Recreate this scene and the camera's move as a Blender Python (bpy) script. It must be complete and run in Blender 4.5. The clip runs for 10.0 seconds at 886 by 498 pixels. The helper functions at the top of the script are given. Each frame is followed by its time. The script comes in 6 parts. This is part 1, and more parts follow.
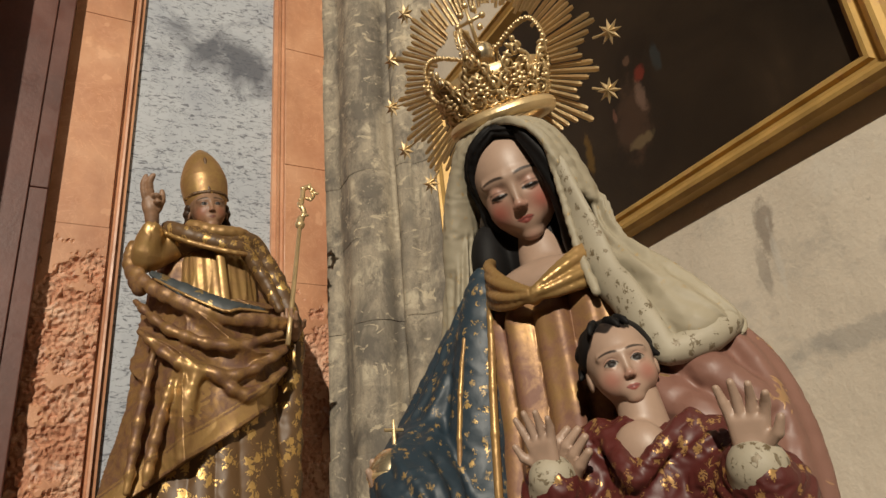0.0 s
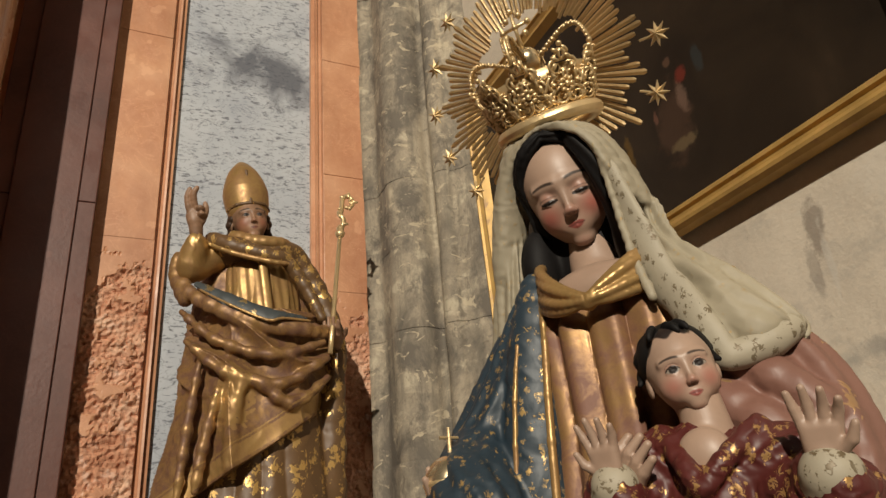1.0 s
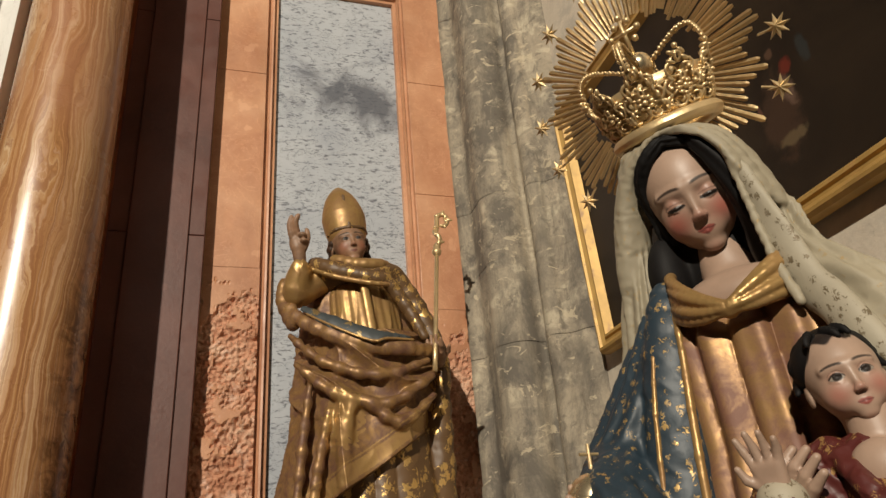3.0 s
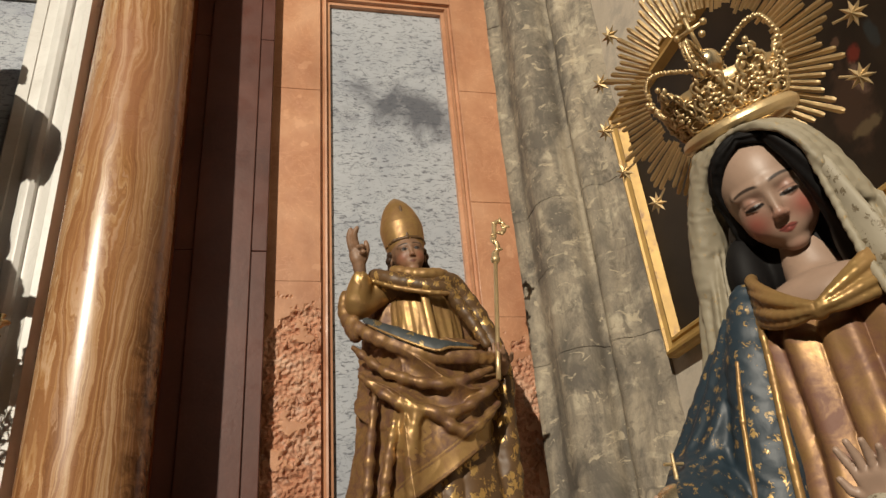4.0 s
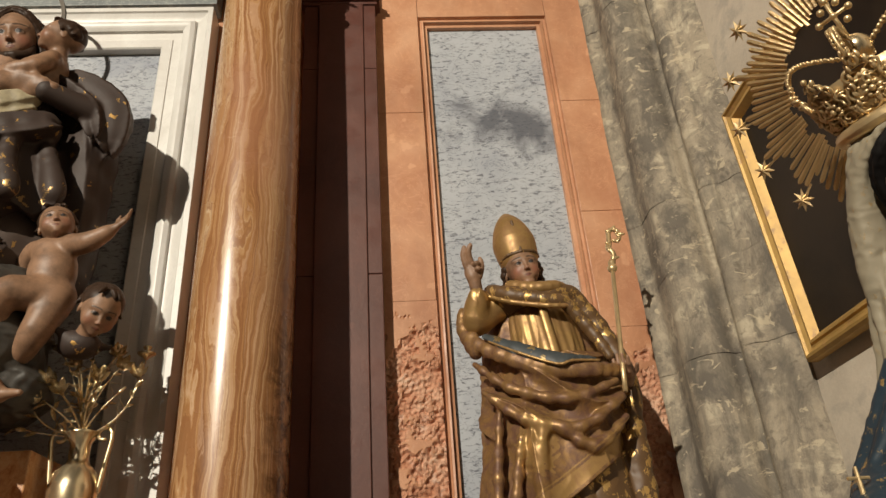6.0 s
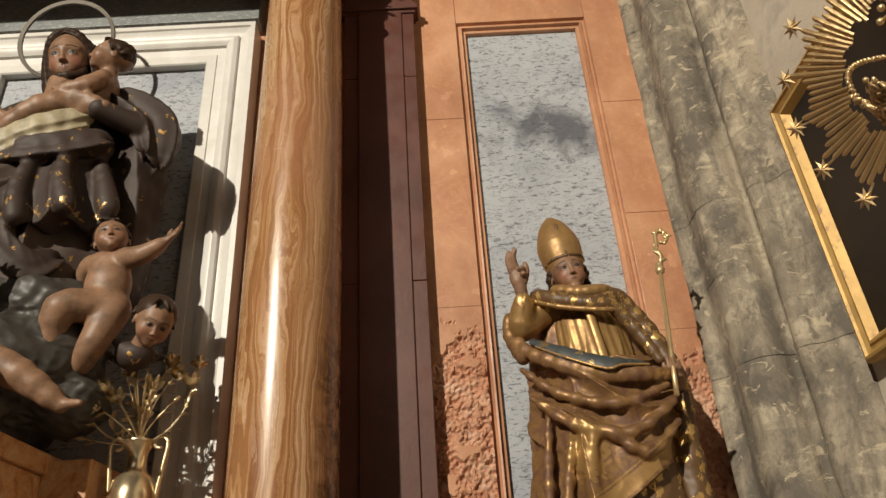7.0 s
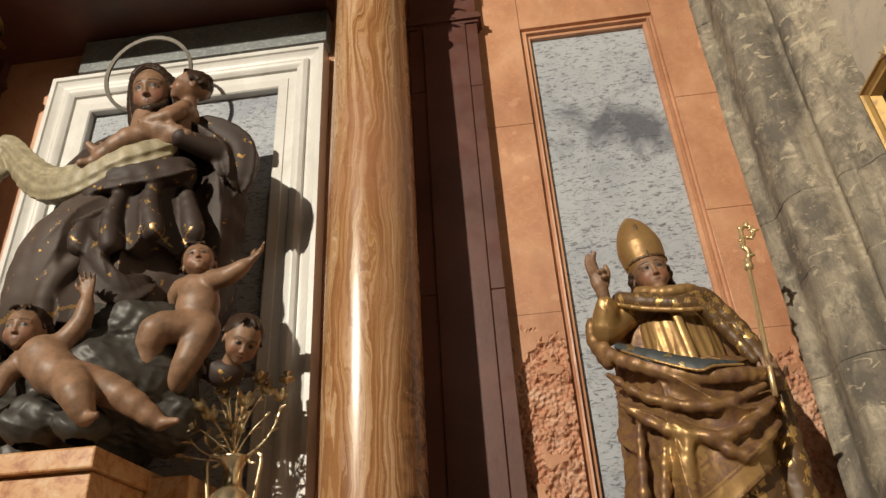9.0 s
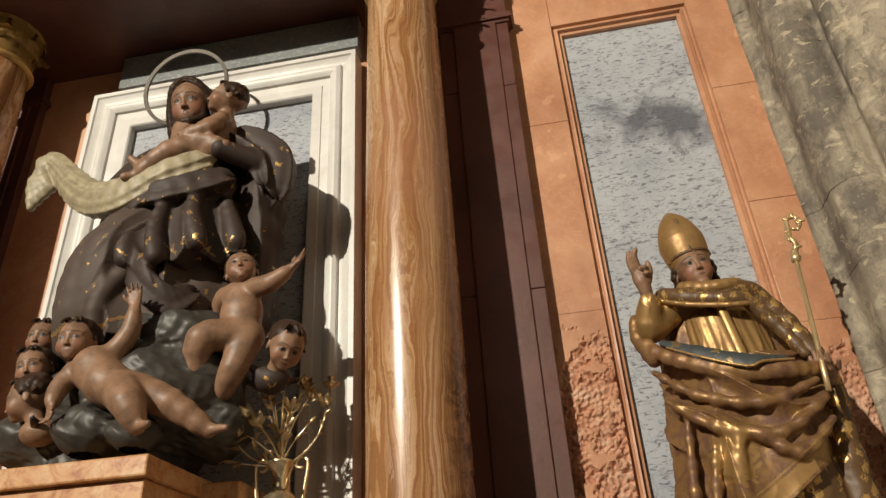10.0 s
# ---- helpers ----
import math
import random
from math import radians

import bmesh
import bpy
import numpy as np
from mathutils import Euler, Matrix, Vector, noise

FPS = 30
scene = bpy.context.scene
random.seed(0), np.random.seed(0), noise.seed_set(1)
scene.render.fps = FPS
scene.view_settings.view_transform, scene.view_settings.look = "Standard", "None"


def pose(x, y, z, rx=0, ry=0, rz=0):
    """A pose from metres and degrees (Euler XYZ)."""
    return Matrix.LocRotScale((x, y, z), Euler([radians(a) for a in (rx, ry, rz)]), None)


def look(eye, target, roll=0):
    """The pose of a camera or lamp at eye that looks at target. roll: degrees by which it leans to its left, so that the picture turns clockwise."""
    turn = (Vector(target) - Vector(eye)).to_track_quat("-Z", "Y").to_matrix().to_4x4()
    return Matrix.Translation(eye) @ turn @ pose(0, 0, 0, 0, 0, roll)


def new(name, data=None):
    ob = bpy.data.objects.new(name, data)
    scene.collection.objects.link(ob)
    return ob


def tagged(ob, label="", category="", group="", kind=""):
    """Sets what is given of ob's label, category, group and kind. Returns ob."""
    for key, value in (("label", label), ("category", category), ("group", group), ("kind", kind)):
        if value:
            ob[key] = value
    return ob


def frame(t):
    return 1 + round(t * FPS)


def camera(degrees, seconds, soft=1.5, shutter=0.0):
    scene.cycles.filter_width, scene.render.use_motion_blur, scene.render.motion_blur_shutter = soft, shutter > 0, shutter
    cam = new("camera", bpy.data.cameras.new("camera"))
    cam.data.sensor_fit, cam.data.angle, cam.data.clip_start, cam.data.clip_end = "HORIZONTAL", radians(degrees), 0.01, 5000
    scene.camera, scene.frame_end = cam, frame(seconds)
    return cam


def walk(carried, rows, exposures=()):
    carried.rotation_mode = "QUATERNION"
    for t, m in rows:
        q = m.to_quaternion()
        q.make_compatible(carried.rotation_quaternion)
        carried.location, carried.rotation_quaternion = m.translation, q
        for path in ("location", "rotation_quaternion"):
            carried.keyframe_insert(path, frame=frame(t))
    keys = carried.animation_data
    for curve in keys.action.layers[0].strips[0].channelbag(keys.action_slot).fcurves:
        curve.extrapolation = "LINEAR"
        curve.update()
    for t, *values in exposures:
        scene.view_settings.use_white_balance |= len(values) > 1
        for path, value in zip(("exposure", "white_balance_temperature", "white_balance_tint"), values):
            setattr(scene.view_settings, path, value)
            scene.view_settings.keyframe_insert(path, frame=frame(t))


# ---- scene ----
cam = camera(63.41, 10.0)
# seconds, x, y, z, yaw, pitch, roll
PATH = [
    (0.0, 0.0000, 0.0000, 1.6000, -26.753, 22.962, 4.535),
    (0.5, -0.0074, 0.0035, 1.6008, -25.406, 23.352, 4.370),
    (1.0, -0.0190, 0.0080, 1.6023, -23.826, 23.709, 4.327),
    (1.5, -0.0341, 0.0115, 1.6044, -22.148, 24.132, 4.253),
    (2.0, -0.0439, 0.0128, 1.6075, -20.172, 24.564, 4.338),
    (3.5, -0.0736, 0.0306, 1.6117, -14.005, 25.901, 4.393),
    (4.0, -0.0835, 0.0330, 1.6163, -11.474, 26.397, 4.376),
    (4.5, -0.1040, 0.0303, 1.6150, -9.103, 26.906, 4.300),
    (5.0, -0.1161, 0.0358, 1.6183, -6.823, 27.356, 4.197),
    (5.5, -0.1261, 0.0367, 1.6201, -4.606, 27.815, 4.022),
    (7.0, -0.1542, 0.0306, 1.6301, 0.784, 28.719, 3.318),
    (7.5, -0.1655, 0.0386, 1.6258, 2.317, 29.077, 3.197),
    (8.0, -0.1711, 0.0426, 1.6286, 3.979, 29.367, 3.094),
    (8.5, -0.1789, 0.0448, 1.6285, 5.476, 29.675, 3.031),
    (9.0, -0.1833, 0.0431, 1.6299, 7.108, 29.905, 3.057),
    (9.5, -0.1917, 0.0426, 1.6314, 8.702, 30.073, 3.121),
    (10.0, -0.2020, 0.0417, 1.6352, 10.384, 30.164, 3.212),
]
walk(cam, [(t, pose(x, y, z, 90 + pitch, roll, yaw)) for t, x, y, z, yaw, pitch, roll in PATH])

# ---- light ----
world = bpy.data.worlds.new("chapel_air")
scene.world = world
world.use_nodes = True
world.node_tree.nodes["Background"].inputs[0].default_value = (1.0, 0.85, 0.70, 1)
world.node_tree.nodes["Background"].inputs[1].default_value = 0.006
scene.view_settings.exposure = 0.0


def spot(name, at, to, watts, colour, size, degrees=50, blend=0.5):
    lamp = bpy.data.lights.new(name, "SPOT")
    lamp.energy, lamp.color, lamp.shadow_soft_size = watts, colour, size
    lamp.spot_size, lamp.spot_blend = radians(degrees), blend
    ob = new(name, lamp)
    ob.matrix_world = look(at, to)
    return ob


# the chapel's floodlight, high on the opposite pier
spot("floodlight", (-8.3, -12.4, 9.6), (-0.4, 2.4, 3.4), 16000, (1.0, 0.90, 0.74), 0.14, 36, 0.7)
# weaker unseen area lamp, added as fill to lift the dark parts
fill = bpy.data.lights.new("fill_light", "AREA")
fill.energy, fill.color, fill.shape, fill.size, fill.size_y = 38, (1.0, 0.90, 0.78), "RECTANGLE", 4.0, 3.0
new("fill_light", fill).matrix_world = look((-3.5, -6.5, 8.0), (0, 3, 2.5))

# ---- materials ----
class Nodes:
    """A small builder of node materials."""

    def __init__(self, name):
        self.m = bpy.data.materials.new(name)
        self.m.use_nodes = True
        self.t = self.m.node_tree
        self.b = self.t.nodes["Principled BSDF"]
        self.pos = self.t.nodes.new("ShaderNodeTexCoord").outputs["Object"]

    def put(self, kind, **values):
        n = self.t.nodes.new("ShaderNode" + kind)
        for k, v in values.items():
            self.feed(n.inputs[k.replace("_", " ")], v)
        return n

    def feed(self, socket, v):
        if isinstance(v, bpy.types.NodeSocket):
            self.t.links.new(v, socket)
        elif isinstance(v, (tuple, list)) and len(v) == 3 and socket.type == "RGBA":
            socket.default_value = (*v, 1)
        else:
            socket.default_value = v

    def scaled(self, scale, turn=(0, 0, 0), at=None):
        n = self.put("Mapping", Vector=at or self.pos, Scale=scale, Rotation=[radians(a) for a in turn])
        return n.outputs[0]

    def noise(self, scale, detail=4.0, rough=0.55, at=None, warp=0.0):
        n = self.put("TexNoise", Vector=at or self.pos, Scale=scale, Detail=detail, Roughness=rough, Distortion=warp)
        return n.outputs["Fac"]

    def cells(self, scale, at=None, feature="F1", out="Distance"):
        n = self.put("TexVoronoi", Vector=at or self.pos, Scale=scale)
        n.feature = feature
        return n.outputs[out]

    def ramp(self, fac, stops):
        n = self.put("ValToRGB", Fac=fac)
        els = n.color_ramp.elements
        while len(els) < len(stops):
            els.new(0.5)
        for e, (p, c) in zip(els, stops):
            e.position = p
            e.color = (*c, 1) if isinstance(c, (tuple, list)) else (c, c, c, 1)
        return n.outputs[0]

    def mix(self, fac, a, b, how="MIX"):
        n = self.t.nodes.new("ShaderNodeMix")
        n.data_type, n.blend_type = "RGBA", how
        self.feed(n.inputs[0], fac)
        self.feed(n.inputs[6], a)
        self.feed(n.inputs[7], b)
        return n.outputs[2]

    def math(self, op, a, b=0.0):
        n = self.t.nodes.new("ShaderNodeMath")
        n.operation = op
        self.feed(n.inputs[0], a)
        self.feed(n.inputs[1], b)
        return n.outputs[0]

    def axis(self, i):
        return self.put("SeparateXYZ", Vector=self.pos).outputs[i]

    def done(self, colour, rough=0.5, metal=0.0, bump=None, depth=0.002, strength=1.0, coat=0.0, spec=0.5):
        self.feed(self.b.inputs["Base Color"], colour)
        self.feed(self.b.inputs["Roughness"], rough)
        self.feed(self.b.inputs["Metallic"], metal)
        self.feed(self.b.inputs["Coat Weight"], coat)
        self.feed(self.b.inputs["Specular IOR Level"], spec)
        if bump is not None:
            n = self.put("Bump", Height=bump, Distance=depth, Strength=strength)
            self.t.links.new(n.outputs[0], self.b.inputs["Normal"])
        return self.m


def red_marble(name, base, light, deep):
    n = Nodes(name)
    cloud = n.noise(2.2, 6, 0.6, warp=0.6)
    c = n.ramp(cloud, [(0.3, deep), (0.5, base), (0.72, light)])
    fleck = n.ramp(n.noise(38, 5, 0.7), [(0.42, 0.0), (0.62, 1.0)])
    c = n.mix(n.math("MULTIPLY", fleck, 0.22), c, light)
    vein = n.ramp(n.noise(5, 6, 0.65, warp=1.8), [(0.485, 0.0), (0.5, 1.0), (0.515, 0.0)])
    c = n.mix(n.math("MULTIPLY", vein, 0.35), c, tuple(1.25 * v for v in light))
    scar = n.ramp(n.noise(7, 3, 0.5), [(0.70, 0.0), (0.72, 1.0)])
    c = n.mix(n.math("MULTIPLY", scar, 0.5), c, tuple(1.15 * v for v in light))
    stain = n.ramp(n.noise(1.6, 5, 0.65, at=n.scaled((1.6, 1.6, 0.6))), [(0.45, 0.0), (0.68, 1.0)])
    c = n.mix(n.math("MULTIPLY", stain, 0.45), c, tuple(0.6 * v for v in deep))
    return n.done(c, n.ramp(n.noise(9), [(0.3, 0.34), (0.7, 0.55)]), bump=n.noise(60, 5), depth=0.0015, strength=0.5)


RED = red_marble("red_marble", (0.53, 0.265, 0.145), (0.62, 0.35, 0.21), (0.43, 0.19, 0.10))
BROWN = red_marble("brown_marble", (0.100, 0.036, 0.026), (0.130, 0.050, 0.036), (0.075, 0.027, 0.020))


def eroded():
    n = Nodes("eroded_marble")
    c = n.ramp(n.noise(6, 6, 0.65), [(0.3, (0.46, 0.21, 0.115)), (0.5, (0.60, 0.32, 0.20)), (0.68, (0.70, 0.47, 0.33))])
    pits = n.ramp(n.noise(34, 6, 0.7, warp=0.8), [(0.40, 1.0), (0.5, 0.0)])
    c = n.mix(n.math("MULTIPLY", pits, 0.5), c, (0.28, 0.10, 0.05))
    salt = n.ramp(n.noise(16, 5, 0.6), [(0.58, 0.0), (0.70, 1.0)])
    c = n.mix(n.math("MULTIPLY", salt, 0.6), c, (0.70, 0.52, 0.42))
    return n.done(c, 0.85, bump=n.noise(70, 6, 0.7), depth=0.006)


ERODED = eroded()


def grey_marble(name, light, mid, dark, seed):
    n = Nodes(name)
    at = n.scaled((1, 1, 1), (0, seed, 0))
    c = n.ramp(n.noise(2.4, 7, 0.62, at=at, warp=0.4), [(0.28, mid), (0.52, light), (0.8, light)])
    dash = n.ramp(n.noise(26, 4, 0.6, at=n.scaled((1.0, 1, 3.0), (0, seed + 14, 0)), warp=0.5), [(0.565, 0.0), (0.63, 1.0)])
    hair = n.ramp(n.noise(6, 6, 0.6, at=n.scaled((1.0, 1, 1.7), (0, seed - 20, 0)), warp=1.5), [(0.488, 0.0), (0.5, 1.0), (0.512, 0.0)])
    c = n.mix(n.math("MULTIPLY", dash, 0.75), c, dark)
    c = n.mix(n.math("MULTIPLY", hair, 0.65), c, dark)
    # one dark cloud with a drawn-out lower edge
    where = n.put("Mapping", Vector=n.pos, Location=(-0.66 * 0.62, 0, -4.28 * 1.35), Scale=(0.62, 0, 1.35))
    far = n.put("VectorMath", Vector=where.outputs[0])
    far.operation = "LENGTH"
    patch = n.math("SUBTRACT", n.math("ADD", n.noise(4.5, 5, 0.6, warp=0.7), 0.02), n.math("MULTIPLY", far.outputs["Value"], 1.15))
    patch = n.ramp(patch, [(0.14, 0.0), (0.42, 1.0)])
    c = n.mix(n.math("MULTIPLY", patch, 0.85), c, dark)
    return n.done(c, 0.38, bump=n.noise(50, 4), depth=0.001, strength=0.4)


GREY = grey_marble("grey_marble", (0.44, 0.465, 0.50), (0.33, 0.355, 0.40), (0.075, 0.08, 0.10), 0)
GREY_B = grey_marble("blue_grey_marble", (0.38, 0.405, 0.44), (0.25, 0.275, 0.33), (0.06, 0.065, 0.085), 40)
SLATE = grey_marble("dark_grey_marble", (0.20, 0.22, 0.22), (0.10, 0.11, 0.11), (0.40, 0.42, 0.40), 75)


def white_marble():
    n = Nodes("white_marble")
    c = n.ramp(n.noise(3, 6, 0.6, warp=0.8), [(0.35, (0.60, 0.58, 0.54)), (0.6, (0.71, 0.70, 0.665))])
    vein = n.ramp(n.noise(4, 5, 0.6, warp=2.0), [(0.49, 0.0), (0.5, 1.0), (0.51, 0.0)])
    c = n.mix(n.math("MULTIPLY", vein, 0.25), c, (0.45, 0.43, 0.40))
    return n.done(c, 0.4, bump=n.noise(40), depth=0.001, strength=0.3)


WHITE = white_marble()


def onyx():
    n = Nodes("banded_onyx")
    bend = n.noise(1.7, 4, 0.55, at=n.scaled((1, 1, 0.26)), warp=0.4)
    x = n.math("ADD", n.math("MULTIPLY", n.axis(0), 62.0), n.math("MULTIPLY", n.axis(1), 20.0))
    phase = n.math("ADD", x, n.math("MULTIPLY", bend, 30.0))
    fine = n.math("ADD", phase, n.math("MULTIPLY", n.noise(8, 5, 0.65, at=n.scaled((1, 1, 0.4))), 3.0))
    bands = n.noise(0.42, 5, 0.72, at=n.put("CombineXYZ", X=fine, Y=n.math("MULTIPLY", n.axis(2), 0.35), Z=0.0).outputs[0])
    thin = n.noise(1.5, 3, 0.6, at=n.put("CombineXYZ", X=fine, Y=n.math("MULTIPLY", n.axis(2), 0.8), Z=3.0).outputs[0])
    c = n.ramp(bands, [(0.38, (0.20, 0.085, 0.032)), (0.46, (0.36, 0.18, 0.072)), (0.53, (0.44, 0.25, 0.115)), (0.62, (0.56, 0.39, 0.235))])
    c = n.mix(n.math("MULTIPLY", n.ramp(thin, [(0.50, 0.0), (0.56, 1.0)]), 0.7), c, (0.25, 0.105, 0.042))
    line = n.ramp(thin, [(0.40, 1.0), (0.435, 0.0)])
    c = n.mix(n.math("MULTIPLY", line, 0.35), c, (0.62, 0.42, 0.29))
    rosy = n.ramp(n.noise(1.3, 3), [(0.48, 0.0), (0.62, 1.0)])
    c = n.mix(n.math("MULTIPLY", rosy, 0.45), c, (0.38, 0.18, 0.105))
    grain = n.ramp(n.noise(45, 5, 0.7, at=n.scaled((1, 1, 0.35))), [(0.35, 0.0), (0.7, 1.0)])
    c = n.mix(n.math("MULTIPLY", grain, 0.22), c, (0.24, 0.11, 0.045))
    # a brown, broken vein low on one flank
    low = n.math("SUBTRACT", 1.0, n.ramp(n.math("MULTIPLY", n.axis(2), 0.2), [(0.50, 0.0), (0.64, 1.0)]))
    flank = n.ramp(n.math("ADD", n.axis(0), 1.0), [(0.345, 0.0), (0.40, 1.0)])
    rough = n.ramp(n.noise(11, 6, 0.7, warp=1.0), [(0.42, 0.0), (0.6, 1.0)])
    c = n.mix(n.math("MULTIPLY", n.math("MULTIPLY", low, flank), rough), c, (0.085, 0.035, 0.015))
    return n.done(c, n.ramp(n.noise(5), [(0.3, 0.20), (0.7, 0.32)]), bump=n.noise(14, 4), depth=0.0008, strength=0.4)


ONYX = onyx()


def ochre_marble():
    n = Nodes("ochre_marble")
    c = n.ramp(n.noise(6.5, 7, 0.68, warp=2.2), [(0.36, (0.34, 0.12, 0.04)), (0.48, (0.54, 0.28, 0.12)), (0.7, (0.62, 0.42, 0.24))])
    vein = n.ramp(n.noise(7, 6, 0.6, warp=2.0), [(0.48, 0.0), (0.5, 1.0), (0.52, 0.0)])
    c = n.mix(n.math("MULTIPLY", vein, 0.4), c, (0.30, 0.10, 0.04))
    return n.done(c, 0.4, bump=n.noise(30), depth=0.001, strength=0.4)


OCHRE = ochre_marble()


def limestone(name, light, mid, dark, soot, seams=0.0):
    n = Nodes(name)
    c = n.ramp(n.noise(2.6, 7, 0.62, warp=0.5), [(0.3, dark), (0.48, mid), (0.66, light)])
    grain = n.noise(90, 4, 0.7)
    c = n.mix(0.25, c, n.ramp(grain, [(0.3, dark), (0.7, light)]))
    mortar = n.ramp(n.noise(5.2, 5, 0.6, at=n.scaled((1, 1, 1.6)), warp=0.8), [(0.55, 0.0), (0.63, 1.0)])
    c = n.mix(n.math("MULTIPLY", mortar, 0.6), c, (0.56, 0.49, 0.36))
    grime = n.ramp(n.noise(4.6, 6, 0.72, at=n.scaled((1.0, 1.0, 0.55)), warp=0.5), [(0.44, 0.0), (0.60, 1.0)])
    c = n.mix(n.math("MULTIPLY", grime, soot), c, (0.115, 0.10, 0.082))
    if seams:
        fleck = n.ramp(n.noise(13, 6, 0.7, warp=0.8), [(0.56, 0.0), (0.62, 1.0)])
        c = n.mix(n.math("MULTIPLY", fleck, 0.5 * seams), c, (0.09, 0.075, 0.06))
        streak = n.ramp(n.noise(11, 5, 0.65, at=n.scaled((1.0, 1.0, 0.12))), [(0.52, 0.0), (0.64, 1.0)])
        c = n.mix(n.math("MULTIPLY", streak, 0.55 * seams), c, (0.13, 0.115, 0.09))
        chip = n.ramp(n.noise(9, 5, 0.65, at=n.scaled((1, 1, 1.9)), warp=1.2), [(0.61, 0.0), (0.64, 1.0)])
        c = n.mix(n.math("MULTIPLY", chip, 0.7 * seams), c, (0.52, 0.44, 0.31))
    tall = n.math("ADD", n.math("MULTIPLY", n.noise(5, 6, 0.65), 1.0), n.math("MULTIPLY", grain, 0.18))
    return n.done(c, 0.85, bump=tall, depth=0.012, strength=0.55)


STONE = limestone("limestone", (0.45, 0.385, 0.285), (0.32, 0.27, 0.20), (0.155, 0.135, 0.107), 0.9, 1.0)
PLASTER = limestone("worn_plaster", (0.50, 0.44, 0.36), (0.42, 0.37, 0.30), (0.34, 0.30, 0.25), 0.25)


def gold(name, base, rough, metal=0.9, relief=30.0, depth=0.002, worn=(0.30, 0.13, 0.06), wear=0.25):
    n = Nodes(name)
    c = n.ramp(n.noise(12, 5), [(0.3, tuple(0.72 * v for v in base)), (0.65, base)])
    rub = n.ramp(n.noise(22, 6, 0.7), [(0.56, 0.0), (0.66, 1.0)])
    rub = n.math("MULTIPLY", rub, wear)
    c = n.mix(rub, c, worn)
    return n.done(c, rough, n.math("SUBTRACT", metal, rub), bump=n.noise(relief, 4), depth=depth, strength=0.6)


FRAME_GOLD = gold("gilded_wood", (0.52, 0.325, 0.10), 0.52, 0.3, 24, wear=0.5)
METAL_GOLD = gold("gilded_silver", (0.76, 0.57, 0.31), 0.38, 0.7, 90, 0.0015, (0.25, 0.12, 0.04), 0.12)
BRASS = gold("polished_brass", (0.88, 0.72, 0.46), 0.24, 0.88, 40, 0.0008, (0.3, 0.15, 0.06), 0.1)


def paint(name, colour, rough=0.5):
    n = Nodes(name)
    c = n.mix(n.ramp(n.noise(18, 5, 0.65), [(0.35, 0.0), (0.7, 1.0)]), colour, tuple(0.55 * v for v in colour))
    return n.done(c, rough, bump=n.noise(60, 4), depth=0.0006, strength=0.4)



def blot(n, ellipses, soft, rough_edge):
    """Uneven patches in the y-z plane: (y, z, ry, rz, colour, strength). Yields mask and colour pairs."""
    for y, z, ry, rz, colour, strength in ellipses:
        at = n.put("Mapping", Vector=n.pos, Location=(0, -y / ry, -z / rz), Scale=(0, 1 / ry, 1 / rz)).outputs[0]
        far = n.put("VectorMath", Vector=at)
        far.operation = "LENGTH"
        d = n.math("ADD", far.outputs["Value"], n.math("MULTIPLY", n.math("SUBTRACT", n.noise(rough_edge, 5, 0.65), 0.5), 1.6))
        yield n.math("MULTIPLY", n.ramp(d, [(0.55, 1.0), (0.55 + soft, 0.0)]), strength), colour


def dim_picture():
    n = Nodes("old_oil_painting")
    c = n.ramp(n.noise(2.2, 5, 0.6, warp=0.7), [(0.35, (0.012, 0.008, 0.005)), (0.6, (0.026, 0.017, 0.010)), (0.8, (0.05, 0.03, 0.017))])
    shapes = [(1.40, 2.80, 0.09, 0.16, (0.085, 0.045, 0.028), 0.7), (1.33, 2.935, 0.026, 0.042, (0.22, 0.03, 0.018), 0.85), (1.345, 2.86, 0.028, 0.055, (0.24, 0.15, 0.11), 0.7),
              (1.37, 3.005, 0.018, 0.022, (0.15, 0.08, 0.05), 0.8), (1.255, 2.94, 0.022, 0.06, (0.03, 0.042, 0.045), 0.8), (1.62, 2.80, 0.022, 0.085, (0.20, 0.11, 0.022), 0.7),
              (1.385, 2.715, 0.07, 0.022, (0.22, 0.165, 0.085), 0.6), (1.47, 2.86, 0.012, 0.03, (0.22, 0.10, 0.07), 0.7)]
    for mask, colour in blot(n, shapes, 0.9, 22):
        c = n.mix(n.math("MULTIPLY", mask, 0.6), c, colour)
    return n.done(c, 0.5, bump=n.noise(120, 3), depth=0.0006, strength=0.4, spec=0.25)


